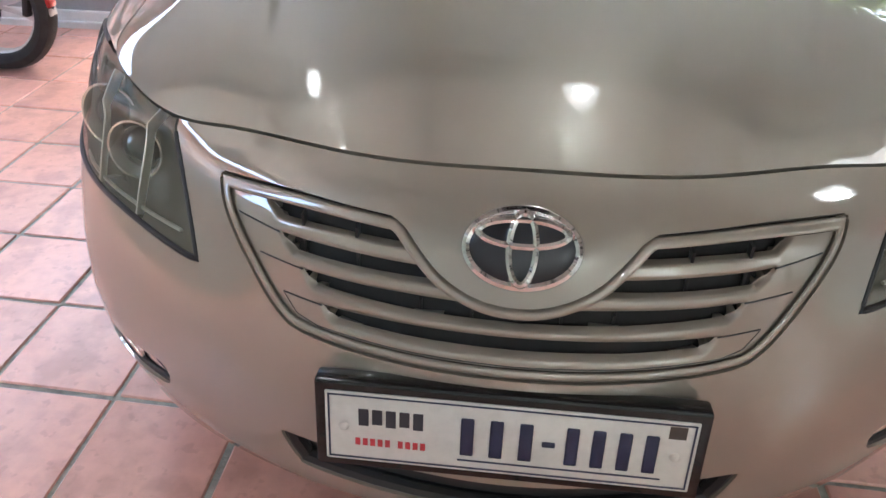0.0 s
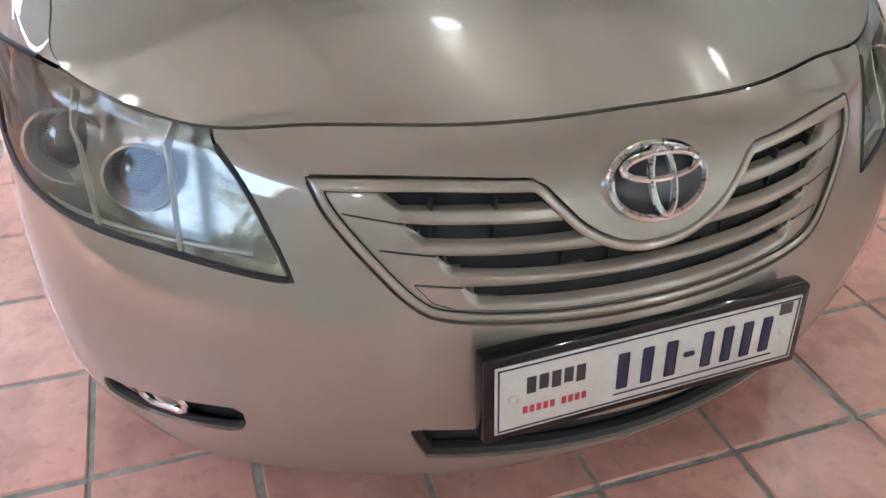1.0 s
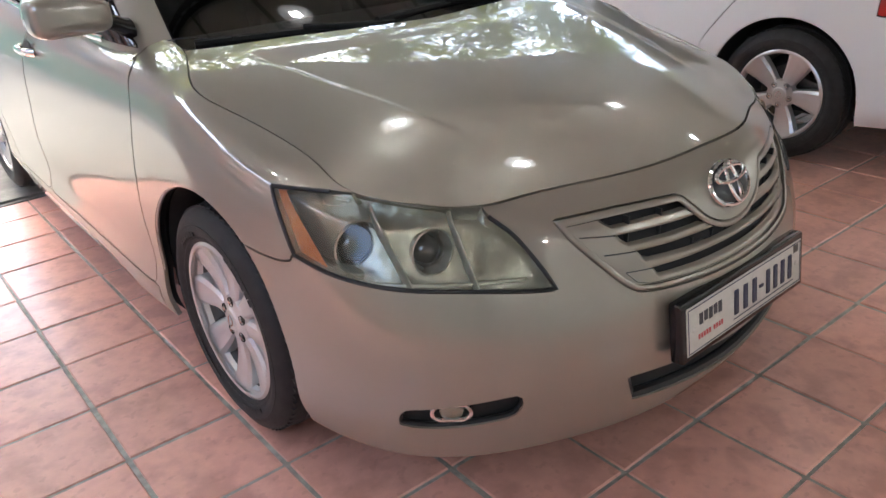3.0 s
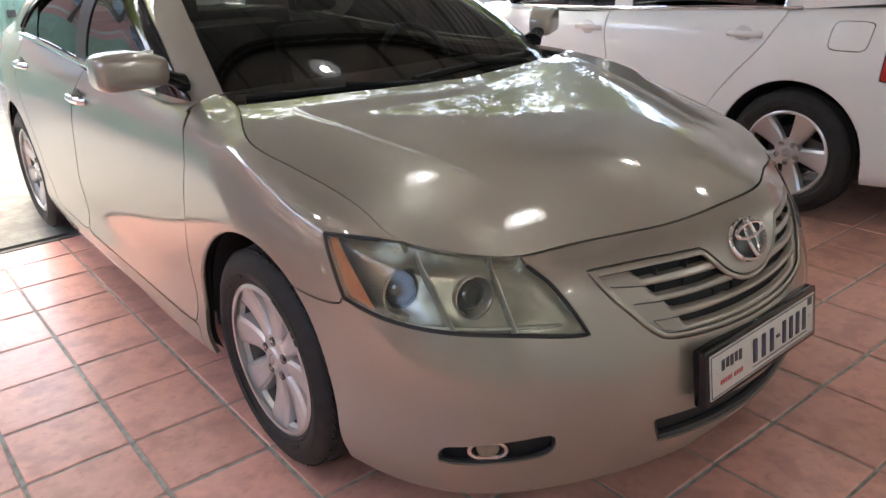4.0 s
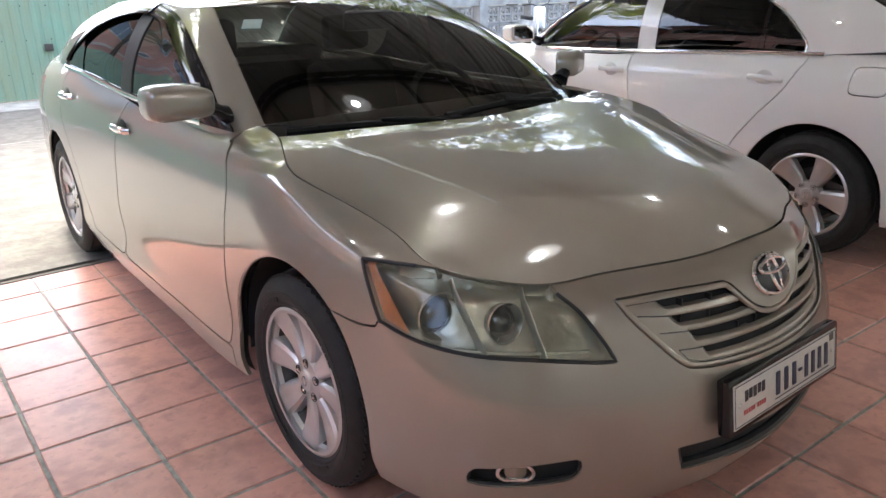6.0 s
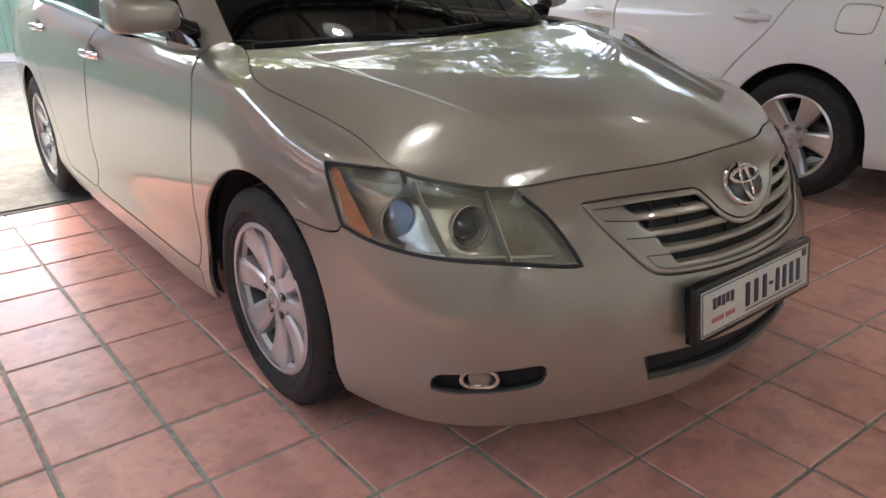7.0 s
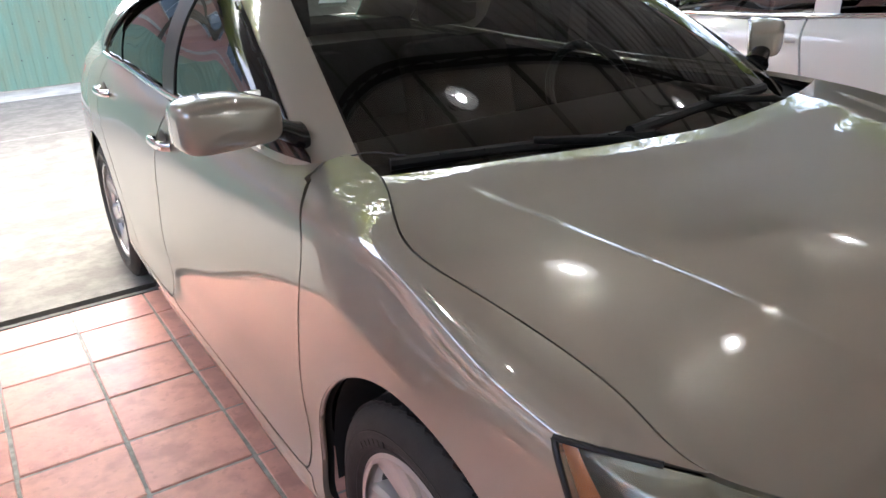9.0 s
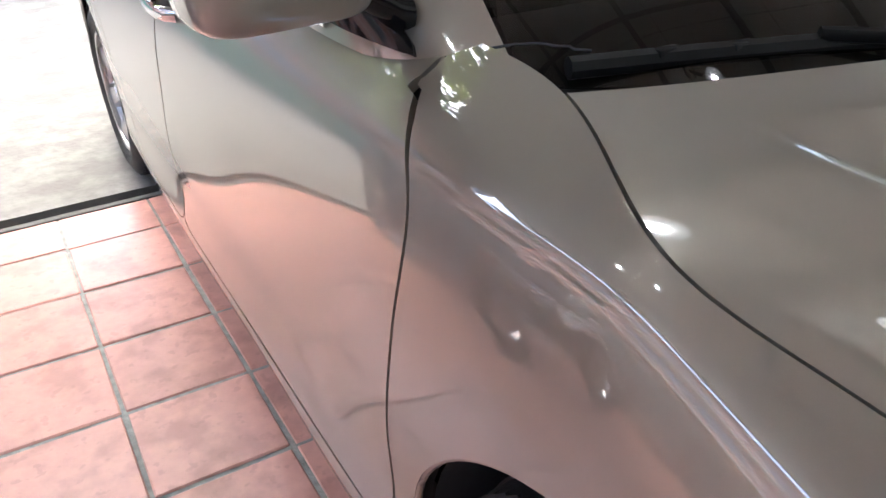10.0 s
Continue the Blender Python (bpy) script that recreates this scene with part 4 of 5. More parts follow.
def emblem(car, shell):
    """A chrome oval with crossed inner rings on a dark field."""
    p, n = shell_point(0, .722, shell)
    bm = bmesh.new()
    made = bmesh.ops.create_uvsphere(bm, u_segments=40, v_segments=16, radius=1)
    bmesh.ops.transform(bm, matrix=Matrix.Diagonal((.078, .014, .053, 1)), verts=made["verts"])
    m = Matrix.Translation(p + n * .004) @ Matrix.Rotation(math.atan2(-n.y, n.z) - radians(90), 4, "X") @ Matrix.Diagonal((.90, .90, .90, 1))
    me = bpy.data.meshes.new("emblem")
    bm.to_mesh(me)
    bm.free()
    me.shade_smooth()
    me.materials.append(M_EMBLEM)
    ob = new("emblem", me)
    ob.parent = car
    ob.matrix_basis = m
    tagged(ob, "black oval emblem with chrome rings")
    part("chrome_oval", ellipse_ring(.080, .055, .0075), M_CHROME, ob)
    for nm, a, b, dz in (("chrome_bar", .062, .019, .022), ("chrome_upright", .019, .050, 0.0)):
        r = part(nm, ellipse_ring(a, b, .0062), M_CHROME, ob)
        r.matrix_basis = pose(0, -.013, dz)
    return ob


def grille(car, shell, paint):
    """A painted panel with four rows of slots and stepped ends over a dark cavity, inside a moulded frame."""
    half = shell.keep(by_xz(GRILLE)(shell) - .02)
    holder = mesh_of(half.moved(-.050), "grille", M_DARK, car, "painted bar grille over a dark cavity", 0)
    fine = lower_shell(230, 110, 0.62, (.34, .98))
    f = by_xz(GRILLE)(fine)
    strip = fine.keep(f + .0012)
    f = by_xz(GRILLE)(strip)
    strip = strip.keep(-f - .0155)
    mesh_of(strip.pressed(.0002 - (np.abs(by_xz(GRILLE)(strip) + .0095) / .006) ** 4 * .0022), "grille_frame", paint, holder, "", .012)
    panel = fine.keep(by_xz(GRILLE)(fine) + .0160)
    for slot in SLOTS:
        panel = panel.keep(-outline_distance(slot, panel.co[:, [0, 2]]))
    q = panel.co[:, [0, 2]]
    depth = np.full(len(q), -.007)
    for slot in SLOTS:
        low = slot[:, 1].mean()
        d = outline_distance(slot, q)
        near = 1 - smoothstep(d, .0, .0095)
        below = smoothstep(low - q[:, 1], -.004, .006)
        depth -= .011 * near ** 1.6 * below
        depth -= .004 * (1 - smoothstep(d, 0, .004)) * (1 - below)
    for side in (1, -1):
        for i, (a, b) in enumerate(STEPS[1:]):
            line = []
            for t in np.linspace(0, 1, 8):
                p, n = shell_point(side * (a[0] + (b[0] - a[0]) * t), a[1] + (b[1] - a[1]) * t, shell)
                line.append(p - n * .0072)
            part("panel_groove", tube(line, .0015 if i < 3 else .0009, 6), M_BLACK, holder)
    mesh_of(panel.pressed(depth), "grille_panel", paint, holder, "painted slotted grille panel", .022)
    for x in (-.30, -.22, -.13, .13, .22, .30, 0.0, -.06, .06):
        z0, z1 = (.555, .72) if abs(x) > .14 else (.545, .63)
        p, n = shell_point(x, (z0 + z1) / 2, shell)
        part("grille_rib", boxes([((x - .002, p.y + .034, z0), (x + .002, p.y + .05, z1))]), M_BLACK, holder)
    # lower air intake and fog lamp wells
    half = shell.keep(by_xz(INTAKE)(shell) - .03)
    well = mesh_of(half.moved(-.060), "air_intake", M_DARK, car, "black lower air intake", 0)
    pts = []
    for x, z in INTAKE[::2]:
        p, n = shell_point(x, z, shell)
        pts.append(p - n * .018)
    part("intake_lip", tube(pts, .014, 8, closed=True), M_BLACK, well)
    for k in range(2):
        bar = []
        for x in np.linspace(-.33, .33, 24):
            p, n = shell_point(x, .338 - k * .024, shell)
            bar.append(p - n * .045)
        part("intake_bar", tube(bar, .005, 6), M_BLACK, well)


def fog_lamp(car, shell, side):
    half = shell.keep(by_xz(FOG)(shell) - .012).moved(-.045)
    well = (half if side > 0 else half.mirrored()).object("fog_lamp", M_DARK, car, "round fog lamp in a black recess")
    rim = []
    for x, z in FOG[::2]:
        p, n = shell_point(side * x, z, shell)
        rim.append(p - n * .012)
    part("recess_wall", tube(rim, .007, 8, closed=True), M_BLACK, well)
    p, n = shell_point(side * .704, .334, shell)
    m = Matrix.Translation(p - n * .014) @ n.to_track_quat("Z", "Y").to_matrix().to_4x4()
    ring_ob = part("chrome_ring", tube([(.043 * math.cos(a), .030 * math.sin(a) if abs(math.sin(a)) < .8 else .024 * math.copysign(1, math.sin(a)), 0) for a in np.linspace(0, 2 * math.pi, 36, endpoint=False)], .0060, 8, closed=True), M_CHROME, well)
    ring_ob.matrix_basis = m
    lens_ob = part("fog_lens", revolve([(.004, 0.0001), (.003, .014), (-.002, .026), (-.012, .031), (-.02, .031)], "z", 28), M_HOUSING, well, "grey fog lamp lens")
    lens_ob.matrix_basis = m


def headlight(car, shell, lens, side):
    """A clear lens over a chrome housing with two projectors, ribs and an amber corner."""
    pick = (lambda q: q) if side > 0 else (lambda q: q.mirrored())
    deep = lens.moved(-.055)
    body = pick(deep).object("headlight", M_HOUSING, car, "slightly hazed clear headlight with an amber corner")
    # side walls of the housing
    e = lens.borders()
    bm = bmesh.new()
    k = np.array([side, 1, 1])
    for a, b in e:
        q = [lens.co[a] * k, lens.co[b] * k, (lens.co[b] - lens.no[b] * .055) * k, (lens.co[a] - lens.no[a] * .055) * k]
        bm.faces.new([bm.verts.new(c) for c in q])
    bmesh.ops.remove_doubles(bm, verts=bm.verts, dist=1e-5)
    part("housing_wall", bm, M_REFLECTOR, body)
    pick(lens.moved(-.002)).object("lens", M_LENS, body, "clear lens").visible_shadow = False
    # dark gasket round the lens

    def on(w, z, off):
        q = (lens.co[:, 0] + lens.co[:, 1] - w) ** 2 + (lens.co[:, 2] - z) ** 2
        j = np.argsort(q)[:14]
        A = np.c_[np.ones(14), lens.co[j, 0] + lens.co[j, 1] - w, lens.co[j, 2] - z]
        p = np.linalg.lstsq(A, lens.co[j], rcond=None)[0][0]
        n = np.linalg.lstsq(A, lens.no[j], rcond=None)[0][0]
        n /= np.linalg.norm(n)
        return Vector((p + n * off) * k), Vector(n * k)

    loop = [q for q in HEADLIGHT if not (.865 < q[0] < 1.32 and q[1] > .735)]
    start = max(range(len(loop)), key=lambda i: math.dist(loop[i], loop[i - 1]))
    rim = [on(w, z, -.0015)[0] for w, z in (loop[start:] + loop[:start])[::2]]
    part("gasket", tube(rim, .0050, 8), M_BLACK, body)
    # amber corner
    amber = lens.moved(-.022)
    w = amber.co[:, 0] + amber.co[:, 1]
    amber = amber.keep(np.maximum(1.35 - w + (amber.co[:, 2] - .66) * 1.0, w - 1.56))
    pick(amber).object("turn_lamp", M_AMBER, body, "orange turn signal")
    # projectors
    for w, z, r, nm in ((1.235, .704, .054, "projector"), (1.01, .694, .045, "high_beam")):
        p, n = on(w, z, -.018 if w < 1.1 else -.034)
        aim = Vector((n.x * .25, -1, n.z * .25)).normalized()
        m = Matrix.Translation(p) @ aim.to_track_quat("Z", "Y").to_matrix().to_4x4()
        cup = part("reflector_cup", revolve([(-.050, r * .4), (-.045, r * .72), (-.030, r * .98), (-.010, r * 1.12), (-.004, r * 1.14), (-.004, r * 1.06), (-.014, r * .90), (-.028, r * .80)], "z", 40), M_REFLECTOR, body)
        cup.matrix_basis = m
        eye = part(nm, revolve([(.004, .0001), (.002, r * .30), (-.006, r * .55), (-.014, r * .74), (-.028, r * .86)], "z", 36), M_EYE, body, "dark glass projector eye")
        eye.matrix_basis = m
    # ribs between the chambers
    for w0, w1 in ((1.205, 1.075), (.985, .885)):
        pts = [on(w0 + (w1 - w0) * t, .780 + (.620 - .780) * t, -.012)[0] for t in np.linspace(0, 1, 9)]
        part("divider", tube(pts, .012, 10, flat=.35), M_RIB, body, "bright divider rib")
    pts = [on(w, .628 + (w - .7) * .018, -.012)[0] for w in np.linspace(.74, 1.36, 14)]
    part("lower_trim", tube(pts, .0035, 6), M_RIB, body)


M_EYE = material("projector_glass", (0.06, 0.062, 0.06), rough=0.03, coat=1.0, spec=1.0, grain=0.2)


def make_wheel(name, spokes, rim_r, spoke_w, parent_label):
    """A tyre with grooved tread on a spoked alloy rim; the outer face looks to +x."""
    root = empty(name, parent_label, "wheel")
    w, R = .215, .329
    prof = [(-w / 2 + .012, rim_r + .004), (-w / 2, rim_r + .03), (-w / 2 - .006, R - .055), (-w / 2 + .012, R - .014), (-w / 2 + .035, R - .002), (0, R + .002),
            (w / 2 - .035, R - .002), (w / 2 - .012, R - .014), (w / 2 + .003, R - .045), (w / 2 + .006, R - .062), (w / 2 + .002, rim_r + .035), (w / 2 - .004, rim_r + .022), (w / 2 - .003, rim_r + .018), (w / 2 - .012, rim_r + .004)]
    tyre = part("tyre", revolve(prof, "x", 96), M_RUBBER, root, "black rubber tyre with grooved tread")
    bm = bmesh.new()
    for i in range(72):
        a = 2 * math.pi * i / 72
        for s in (-1, 1):
            m = Matrix.Rotation(a, 4, "X") @ Matrix.Translation((s * .060, 0, R - .004)) @ Matrix.Rotation(radians(s * 16), 4, "Z")
            add_box(bm, (-.024, -.0105, -.006), (.024, .0105, .0018), 0, m)
    tagged(part("tread", bm, M_RUBBER, tyre, smooth=False), kind="stuff")
    bm = bmesh.new()
    for k in range(4):
        x = (-.027, -.009, .009, .027)[k]
        tmp = revolve([(x - .0065, R - .002), (x - .0065, R + .0045), (x + .0065, R + .0045), (x + .0065, R - .002)], "x", 96)
        me = bpy.data.meshes.new("tmp")
        tmp.to_mesh(me)
        tmp.free()
        bm.from_mesh(me)
        bpy.data.meshes.remove(me)
    part("tread_centre", bm, M_RUBBER, tyre)
    # raised sidewall bars in place of the moulded writing
    bm = bmesh.new()
    for c, count in ((-2.25, 7), (-.95, 6), (.85, 7), (2.0, 6)):
        for i in range(count):
            a = c + i * .085
            m = Matrix.Rotation(a, 4, "X") @ Matrix.Translation((w / 2 + .0035, 0, R - .070))
            add_box(bm, (-.001, -.0095, -.009), (.0012, .0095, .009), .0, m)
    tagged(part("sidewall_relief", bm, M_RUBBER, tyre, smooth=False), kind="stuff")
    part("sidewall_ring", revolve([(w / 2 + .001, R - .047), (w / 2 + .0052, R - .049), (w / 2 + .0045, R - .052)], "x", 96), M_RUBBER, tyre)
    face = w / 2 - .012
    rim = part("rim", revolve([(face + .004, rim_r - .010), (face + .006, rim_r - .002), (face + .002, rim_r + .006), (face - .012, rim_r + .004), (face - .016, rim_r - .010), (face - .030, rim_r - .016)], "x", 96), M_ALLOY, root, "silver alloy rim")
    part("barrel", revolve([(face - .026, rim_r - .013), (face - .06, rim_r - .026), (-w / 2 + .02, rim_r - .03), (-w / 2 + .01, rim_r + .004)], "x", 96), M_BARREL, rim, "dark inner barrel")
    for i in range(spokes):
        a = 2 * math.pi * i / spokes + .2
        secs, way = [], []
        for t in np.linspace(0, 1, 9):
            r = .030 + (rim_r - .034) * t
            wd = spoke_w * (.36 + .64 * t)
            x = face - .022 - .012 * math.sin(t * math.pi) + .012 * t
            sec = [(x - .030, -wd * 1.15, r), (x - .004, -wd, r), (x + .004, -wd * .72, r), (x + .006, 0, r), (x + .004, wd * .72, r), (x - .004, wd, r), (x - .030, wd * 1.15, r)]
            rot = Matrix.Rotation(a, 4, "X")
            secs.append([rot @ Vector(c) for c in sec])
            way.append(None)
        part("spoke", sweep(way, secs), M_ALLOY, rim, smooth=False)
    hub = part("hub", revolve([(face - .055, .075), (face - .030, .073), (face - .020, .066), (face - .017, .040), (face - .014, .034), (face - .010, .032), (face - .008, .026), (face - .010, .0001)], "x", 48), M_ALLOY, rim)
    cap = part("centre_cap", ellipse_ring(.017, .012, .002, 28), M_CHROME, rim)
    cap.matrix_basis = Matrix.Translation((face - .007, 0, 0)) @ Matrix.Rotation(radians(90), 4, "Z")
    for i in range(5):
        a = 2 * math.pi * i / 5 + .3
        y, z = .054 * math.cos(a), .054 * math.sin(a)
        well = part("nut_well", revolve([(face - .030, .0001), (face - .030, .013), (face - .0165, .0145), (face - .0155, .0135), (face - .022, .0115)], "x", 20), M_STEEL, rim)
        well.matrix_basis = pose(0, y, z)
        nut = part("lug_nut", revolve([(face - .012, .0001), (face - .013, .0055), (face - .016, .0075), (face - .032, .0085)], "x", 6), M_CHROME, rim)
        nut.matrix_basis = pose(0, y, z)
    disc = part("brake_disc", revolve([(-.01, .05), (-.01, .135), (.004, .137), (.004, .05)], "x", 48), M_STEEL, root, "dark steel brake disc")
    bm = bmesh.new()
    add_box(bm, (-.03, -.11, .05), (.025, -.055, .145), .012)
    part("brake_caliper", bm, M_STEEL, root)
    return root


def wing_mirror(car, side, paint, folded=False):
    """A boxy painted shell, rounded to the front, on a black foot; its glass looks to the rear."""
    bm = bmesh.new()
    n = 56
    rings = []
    for y, k in ((-.056, .03), (-.0555, .30), (-.053, .60), (-.048, .80), (-.040, .91), (-.028, .97), (-.008, 1.0), (.020, 1.01), (.046, 1.0), (.050, .97)):
        row = []
        for i in range(n):
            a = 2 * math.pi * i / n
            c, s = math.cos(a), math.sin(a)
            x = math.copysign(abs(c) ** .42, c) * .112 * k
            inner = smoothstep(np.array([-x]), .0, .112)[0]
            z = math.copysign(abs(s) ** .42, s) * .057 * k
            z = z * (1 - .24 * inner) - .008 * inner if z > 0 else z * (1 - .04 * inner) - .004 * inner
            row.append(bm.verts.new((x, y - .014 * (x / .1) * (1 - max(y, 0) * 20), z)))
        rings.append(row)
    for p, q in zip(rings, rings[1:]):
        for i in range(n):
            bm.faces.new((p[i], p[(i + 1) % n], q[(i + 1) % n], q[i]))
    bm.faces.new(rings[0][::-1])
    bm.faces.new(rings[-1])
    bmesh.ops.recalc_face_normals(bm, faces=bm.faces)
    root = part("wing_mirror", bm, paint, car, "painted wing mirror on a black foot")
    bm = bmesh.new()
    add_box(bm, (-.092, .050, -.044), (.094, .056, .046), .002)
    part("mirror_glass", bm, M_CHROME, root, "mirror glass")
    bm = bmesh.new()
    rings = []
    for x, y, low, high, half in ((-.078, .010, -.048, -.004, .030), (-.105, .016, -.058, -.012, .028), (-.130, .024, -.074, -.020, .032), (-.152, .034, -.092, -.030, .040), (-.170, .040, -.100, -.034, .046)):
        rings.append([bm.verts.new((x, y + half * math.cos(2 * math.pi * i / 16), (low + high) / 2 + (high - low) / 2 * math.sin(2 * math.pi * i / 16))) for i in range(16)])
    for p, q in zip(rings, rings[1:]):
        for i in range(16):
            bm.faces.new((p[i], p[(i + 1) % 16], q[(i + 1) % 16], q[i]))
    bm.faces.new(rings[0][::-1])
    bm.faces.new(rings[-1])
    bmesh.ops.recalc_face_normals(bm, faces=bm.faces)
    part("mirror_foot", bm, M_GLOSSBLACK, root, "black plastic foot")
    root.matrix_basis = (pose(side * .930, 1.575, 1.100) if not folded else pose(side * .885, 1.60, 1.085, 0, 0, side * 38)) @ Matrix.Diagonal((side, 1, 1, 1))
    return root


def door_handle(door, shell, side, y, z, mat, x, cup):
    """A pull handle over a scooped cup."""
    p = Vector((side * x, y, z))
    pts = [p + Vector((0, -.095, .002)), p + Vector((side * .020, -.082, .004)), p + Vector((side * .030, -.045, .005)), p + Vector((side * .031, 0, .005)), p + Vector((side * .030, .045, .004)),
           p + Vector((side * .020, .085, .002)), p + Vector((0, .10, 0))]
    h = part("door_handle", tube(pts, .0155, 12, flat=.62), mat, door, "pull handle")
    bm = bmesh.new()
    made = bmesh.ops.create_uvsphere(bm, u_segments=24, v_segments=14, radius=1)
    bmesh.ops.transform(bm, matrix=Matrix.Translation(p + Vector((side * -.002, -.005, 0))) @ Matrix.Diagonal((.006, .050, .044, 1)), verts=made["verts"])
    part("handle_cup", bm, cup, door)
    return h


def wiper(car, a, b, arm_from):
    """A slim blade with its arm, resting over the glass."""
    a, b = Vector(a), Vector(b)
    root = part("wiper_blade", tube([a + (b - a) * t + Vector((0, 0, .004 * math.sin(t * math.pi))) for t in np.linspace(0, 1, 12)], .014, 8), M_WIPER, car, "black wiper blade")
    mid = a.lerp(b, .52)
    part("wiper_arm", tube([arm_from, Vector(arm_from).lerp(mid, .35) + Vector((0, -.01, .025)), mid + Vector((0, -.005, .018))], .010, 8, flat=.6), M_WIPER, root)
    for t in (.2, .36, .68, .84):
        q = a.lerp(b, t)
        part("wiper_clip", boxes([(tuple(q + Vector((-.018, -.008, .004))), tuple(q + Vector((.018, .008, .016))))], .003), M_WIPER, root)
    return root


def interior(car):
    bm = bmesh.new()
    add_box(bm, (-.66, 1.25, .80), (.66, 1.78, .965), .05)
    part("dashboard", bm, M_BLACK, car, "dark dashboard")
    for x in (-.37, .37):
        bm = bmesh.new()
        add_box(bm, (x - .25, 2.05, .45), (x + .25, 2.55, .60), .05)
        add_box(bm, (x - .24, 2.50, .55), (x + .24, 2.66, 1.10), .05, Matrix.Translation((0, 2.5, .55)) @ Matrix.Rotation(radians(-12), 4, "X") @ Matrix.Translation((0, -2.5, -.55)))
        seat = part("front_seat", bm, M_SEAT, car, "dark cloth front seat")
        bm = bmesh.new()
        add_box(bm, (x - .13, 2.66, 1.12), (x + .13, 2.76, 1.30), .04)
        part("headrest", bm, M_SEAT, seat)
    bm = bmesh.new()
    add_box(bm, (-.66, 3.05, .45), (.66, 3.5, .62), .05)
    add_box(bm, (-.66, 3.45, .55), (.66, 3.62, 1.10), .05)
    part("rear_bench", bm, M_SEAT, car, "dark cloth rear bench")
    wheel_ob = part("steering_wheel", tube([(.18 * math.cos(a), 0, .18 * math.sin(a)) for a in np.linspace(0, 2 * math.pi, 40, endpoint=False)], .015, 8, closed=True, up=(0, 1, 0)), M_BLACK, car)
    wheel_ob.matrix_basis = pose(.37, 1.86, .93, -25, 0, 0)
    bm = bmesh.new()
    add_box(bm, (-.12, -.02, -.04), (.12, .02, .04), .018)
    mirror = part("inside_mirror", bm, M_BLACK, car, "inside mirror")
    mirror.matrix_basis = pose(0, 1.90, 1.30, 10, 0, 0)
    part("cabin_floor", boxes([((-.80, 1.4, .25), (.80, 4.0, .30))]), M_DARK, car)
    part("bulkhead", boxes([((-.68, 1.10, .25), (.68, 1.16, .94))]), M_DARK, car)
    part("underbody", boxes([((-.56, .35, .17), (.56, 4.4, .20))]), M_DARK, car)


def wheel_wells(car):
    """Dark half-round liners over the wheels."""
    for y, z, r in ARCHES:
        for side in (-1, 1):
            bm = bmesh.new()
            arcs = []
            for x, rr in ((.868, r + .002), (.62, r + .002), (.62, .03)):
                arcs.append([bm.verts.new((side * x, rr * math.cos(a), rr * math.sin(a) - (.05 if k in (0, 24) else 0))) for k, a in enumerate(np.linspace(0, math.pi, 25))])
            for p, q in zip(arcs, arcs[1:]):
                for i in range(24):
                    bm.faces.new((p[i], p[i + 1], q[i + 1], q[i]))
            ob = part("wheel_well", bm, M_DARK, car)
            ob.matrix_basis = pose(0, y, z)


def arch_lips(car, shell, paint):
    for y, z, r in ARCHES:
        for side in (1, -1):
            pts = []
            for a in np.linspace(radians(3), radians(177), 44):
                yy, zz = y + r * math.cos(a), z + r * math.sin(a) * (1 if math.sin(a) > 0 else 1.6)
                d = (shell.co[:, 1] - yy) ** 2 + (shell.co[:, 2] - zz) ** 2 + np.where(shell.co[:, 0] < .5, 9, 0)
                j = np.argsort(d)[:4]
                w = 1 / (d[j] + 1e-6)
                x = (shell.co[j, 0] * w).sum() / w.sum()
                pts.append((side * (x - .007), yy, zz))
            part("arch_lip", tube(pts, .0055, 8), paint, car)


def belt_trim(car, cabin, side, mat):
    pts = []
    for y in np.linspace(1.74, 3.70, 30):
        z = np.interp(y, [1.6, 2.0, 2.6, 3.25, 3.70], [.998, .998, 1.013, 1.045, 1.056])
        d = (cabin.co[:, 1] - y) ** 2 + (cabin.co[:, 2] - z) ** 2 + np.where(cabin.co[:, 0] < .3, 9, 0)
        j = np.argsort(d)[:4]
        w = 1 / (d[j] + 1e-6)
        pts.append((side * ((cabin.co[j, 0] * w).sum() / w.sum() + .006), y, z))
    part("belt_moulding", tube(pts, .011, 8, flat=.5), mat, car, "bright belt moulding")


def rain_visor(car, cabin, side, y0, y1):
    """A thin gloss deflector that hugs the upper edge of a door's window."""
    rim = by_yz(WINDOW)
    band = cabin.keep(np.maximum(rim(cabin) - .010, -.040 - rim(cabin)))
    lean = lambda q: q.co[:, 1] + (q.co[:, 2] - 1.0) * .03
    band = band.keep(np.maximum(y0 - lean(band), lean(band) - y1))
    band = band.keep(1.050 + (band.co[:, 1] - 1.56) * .030 - band.co[:, 2])
    depth = np.clip((.010 - rim(band)) / .050, 0, 1)
    band = band.pressed(.004 + .014 * np.sin(depth * math.pi / 2))
    (band if side > 0 else band.mirrored()).object("rain_visor", M_GLOSSBLACK, car, "gloss black rain visor over the window", .004)


M_BARREL = material("dark_barrel", (0.10, 0.095, 0.09), rough=0.6, metal=0.4, grain=0.4, grain_scale=20)
M_CUP = material("white_handle_cup", (0.72, 0.72, 0.72), rough=0.3, coat=0.5, grain=0.1)


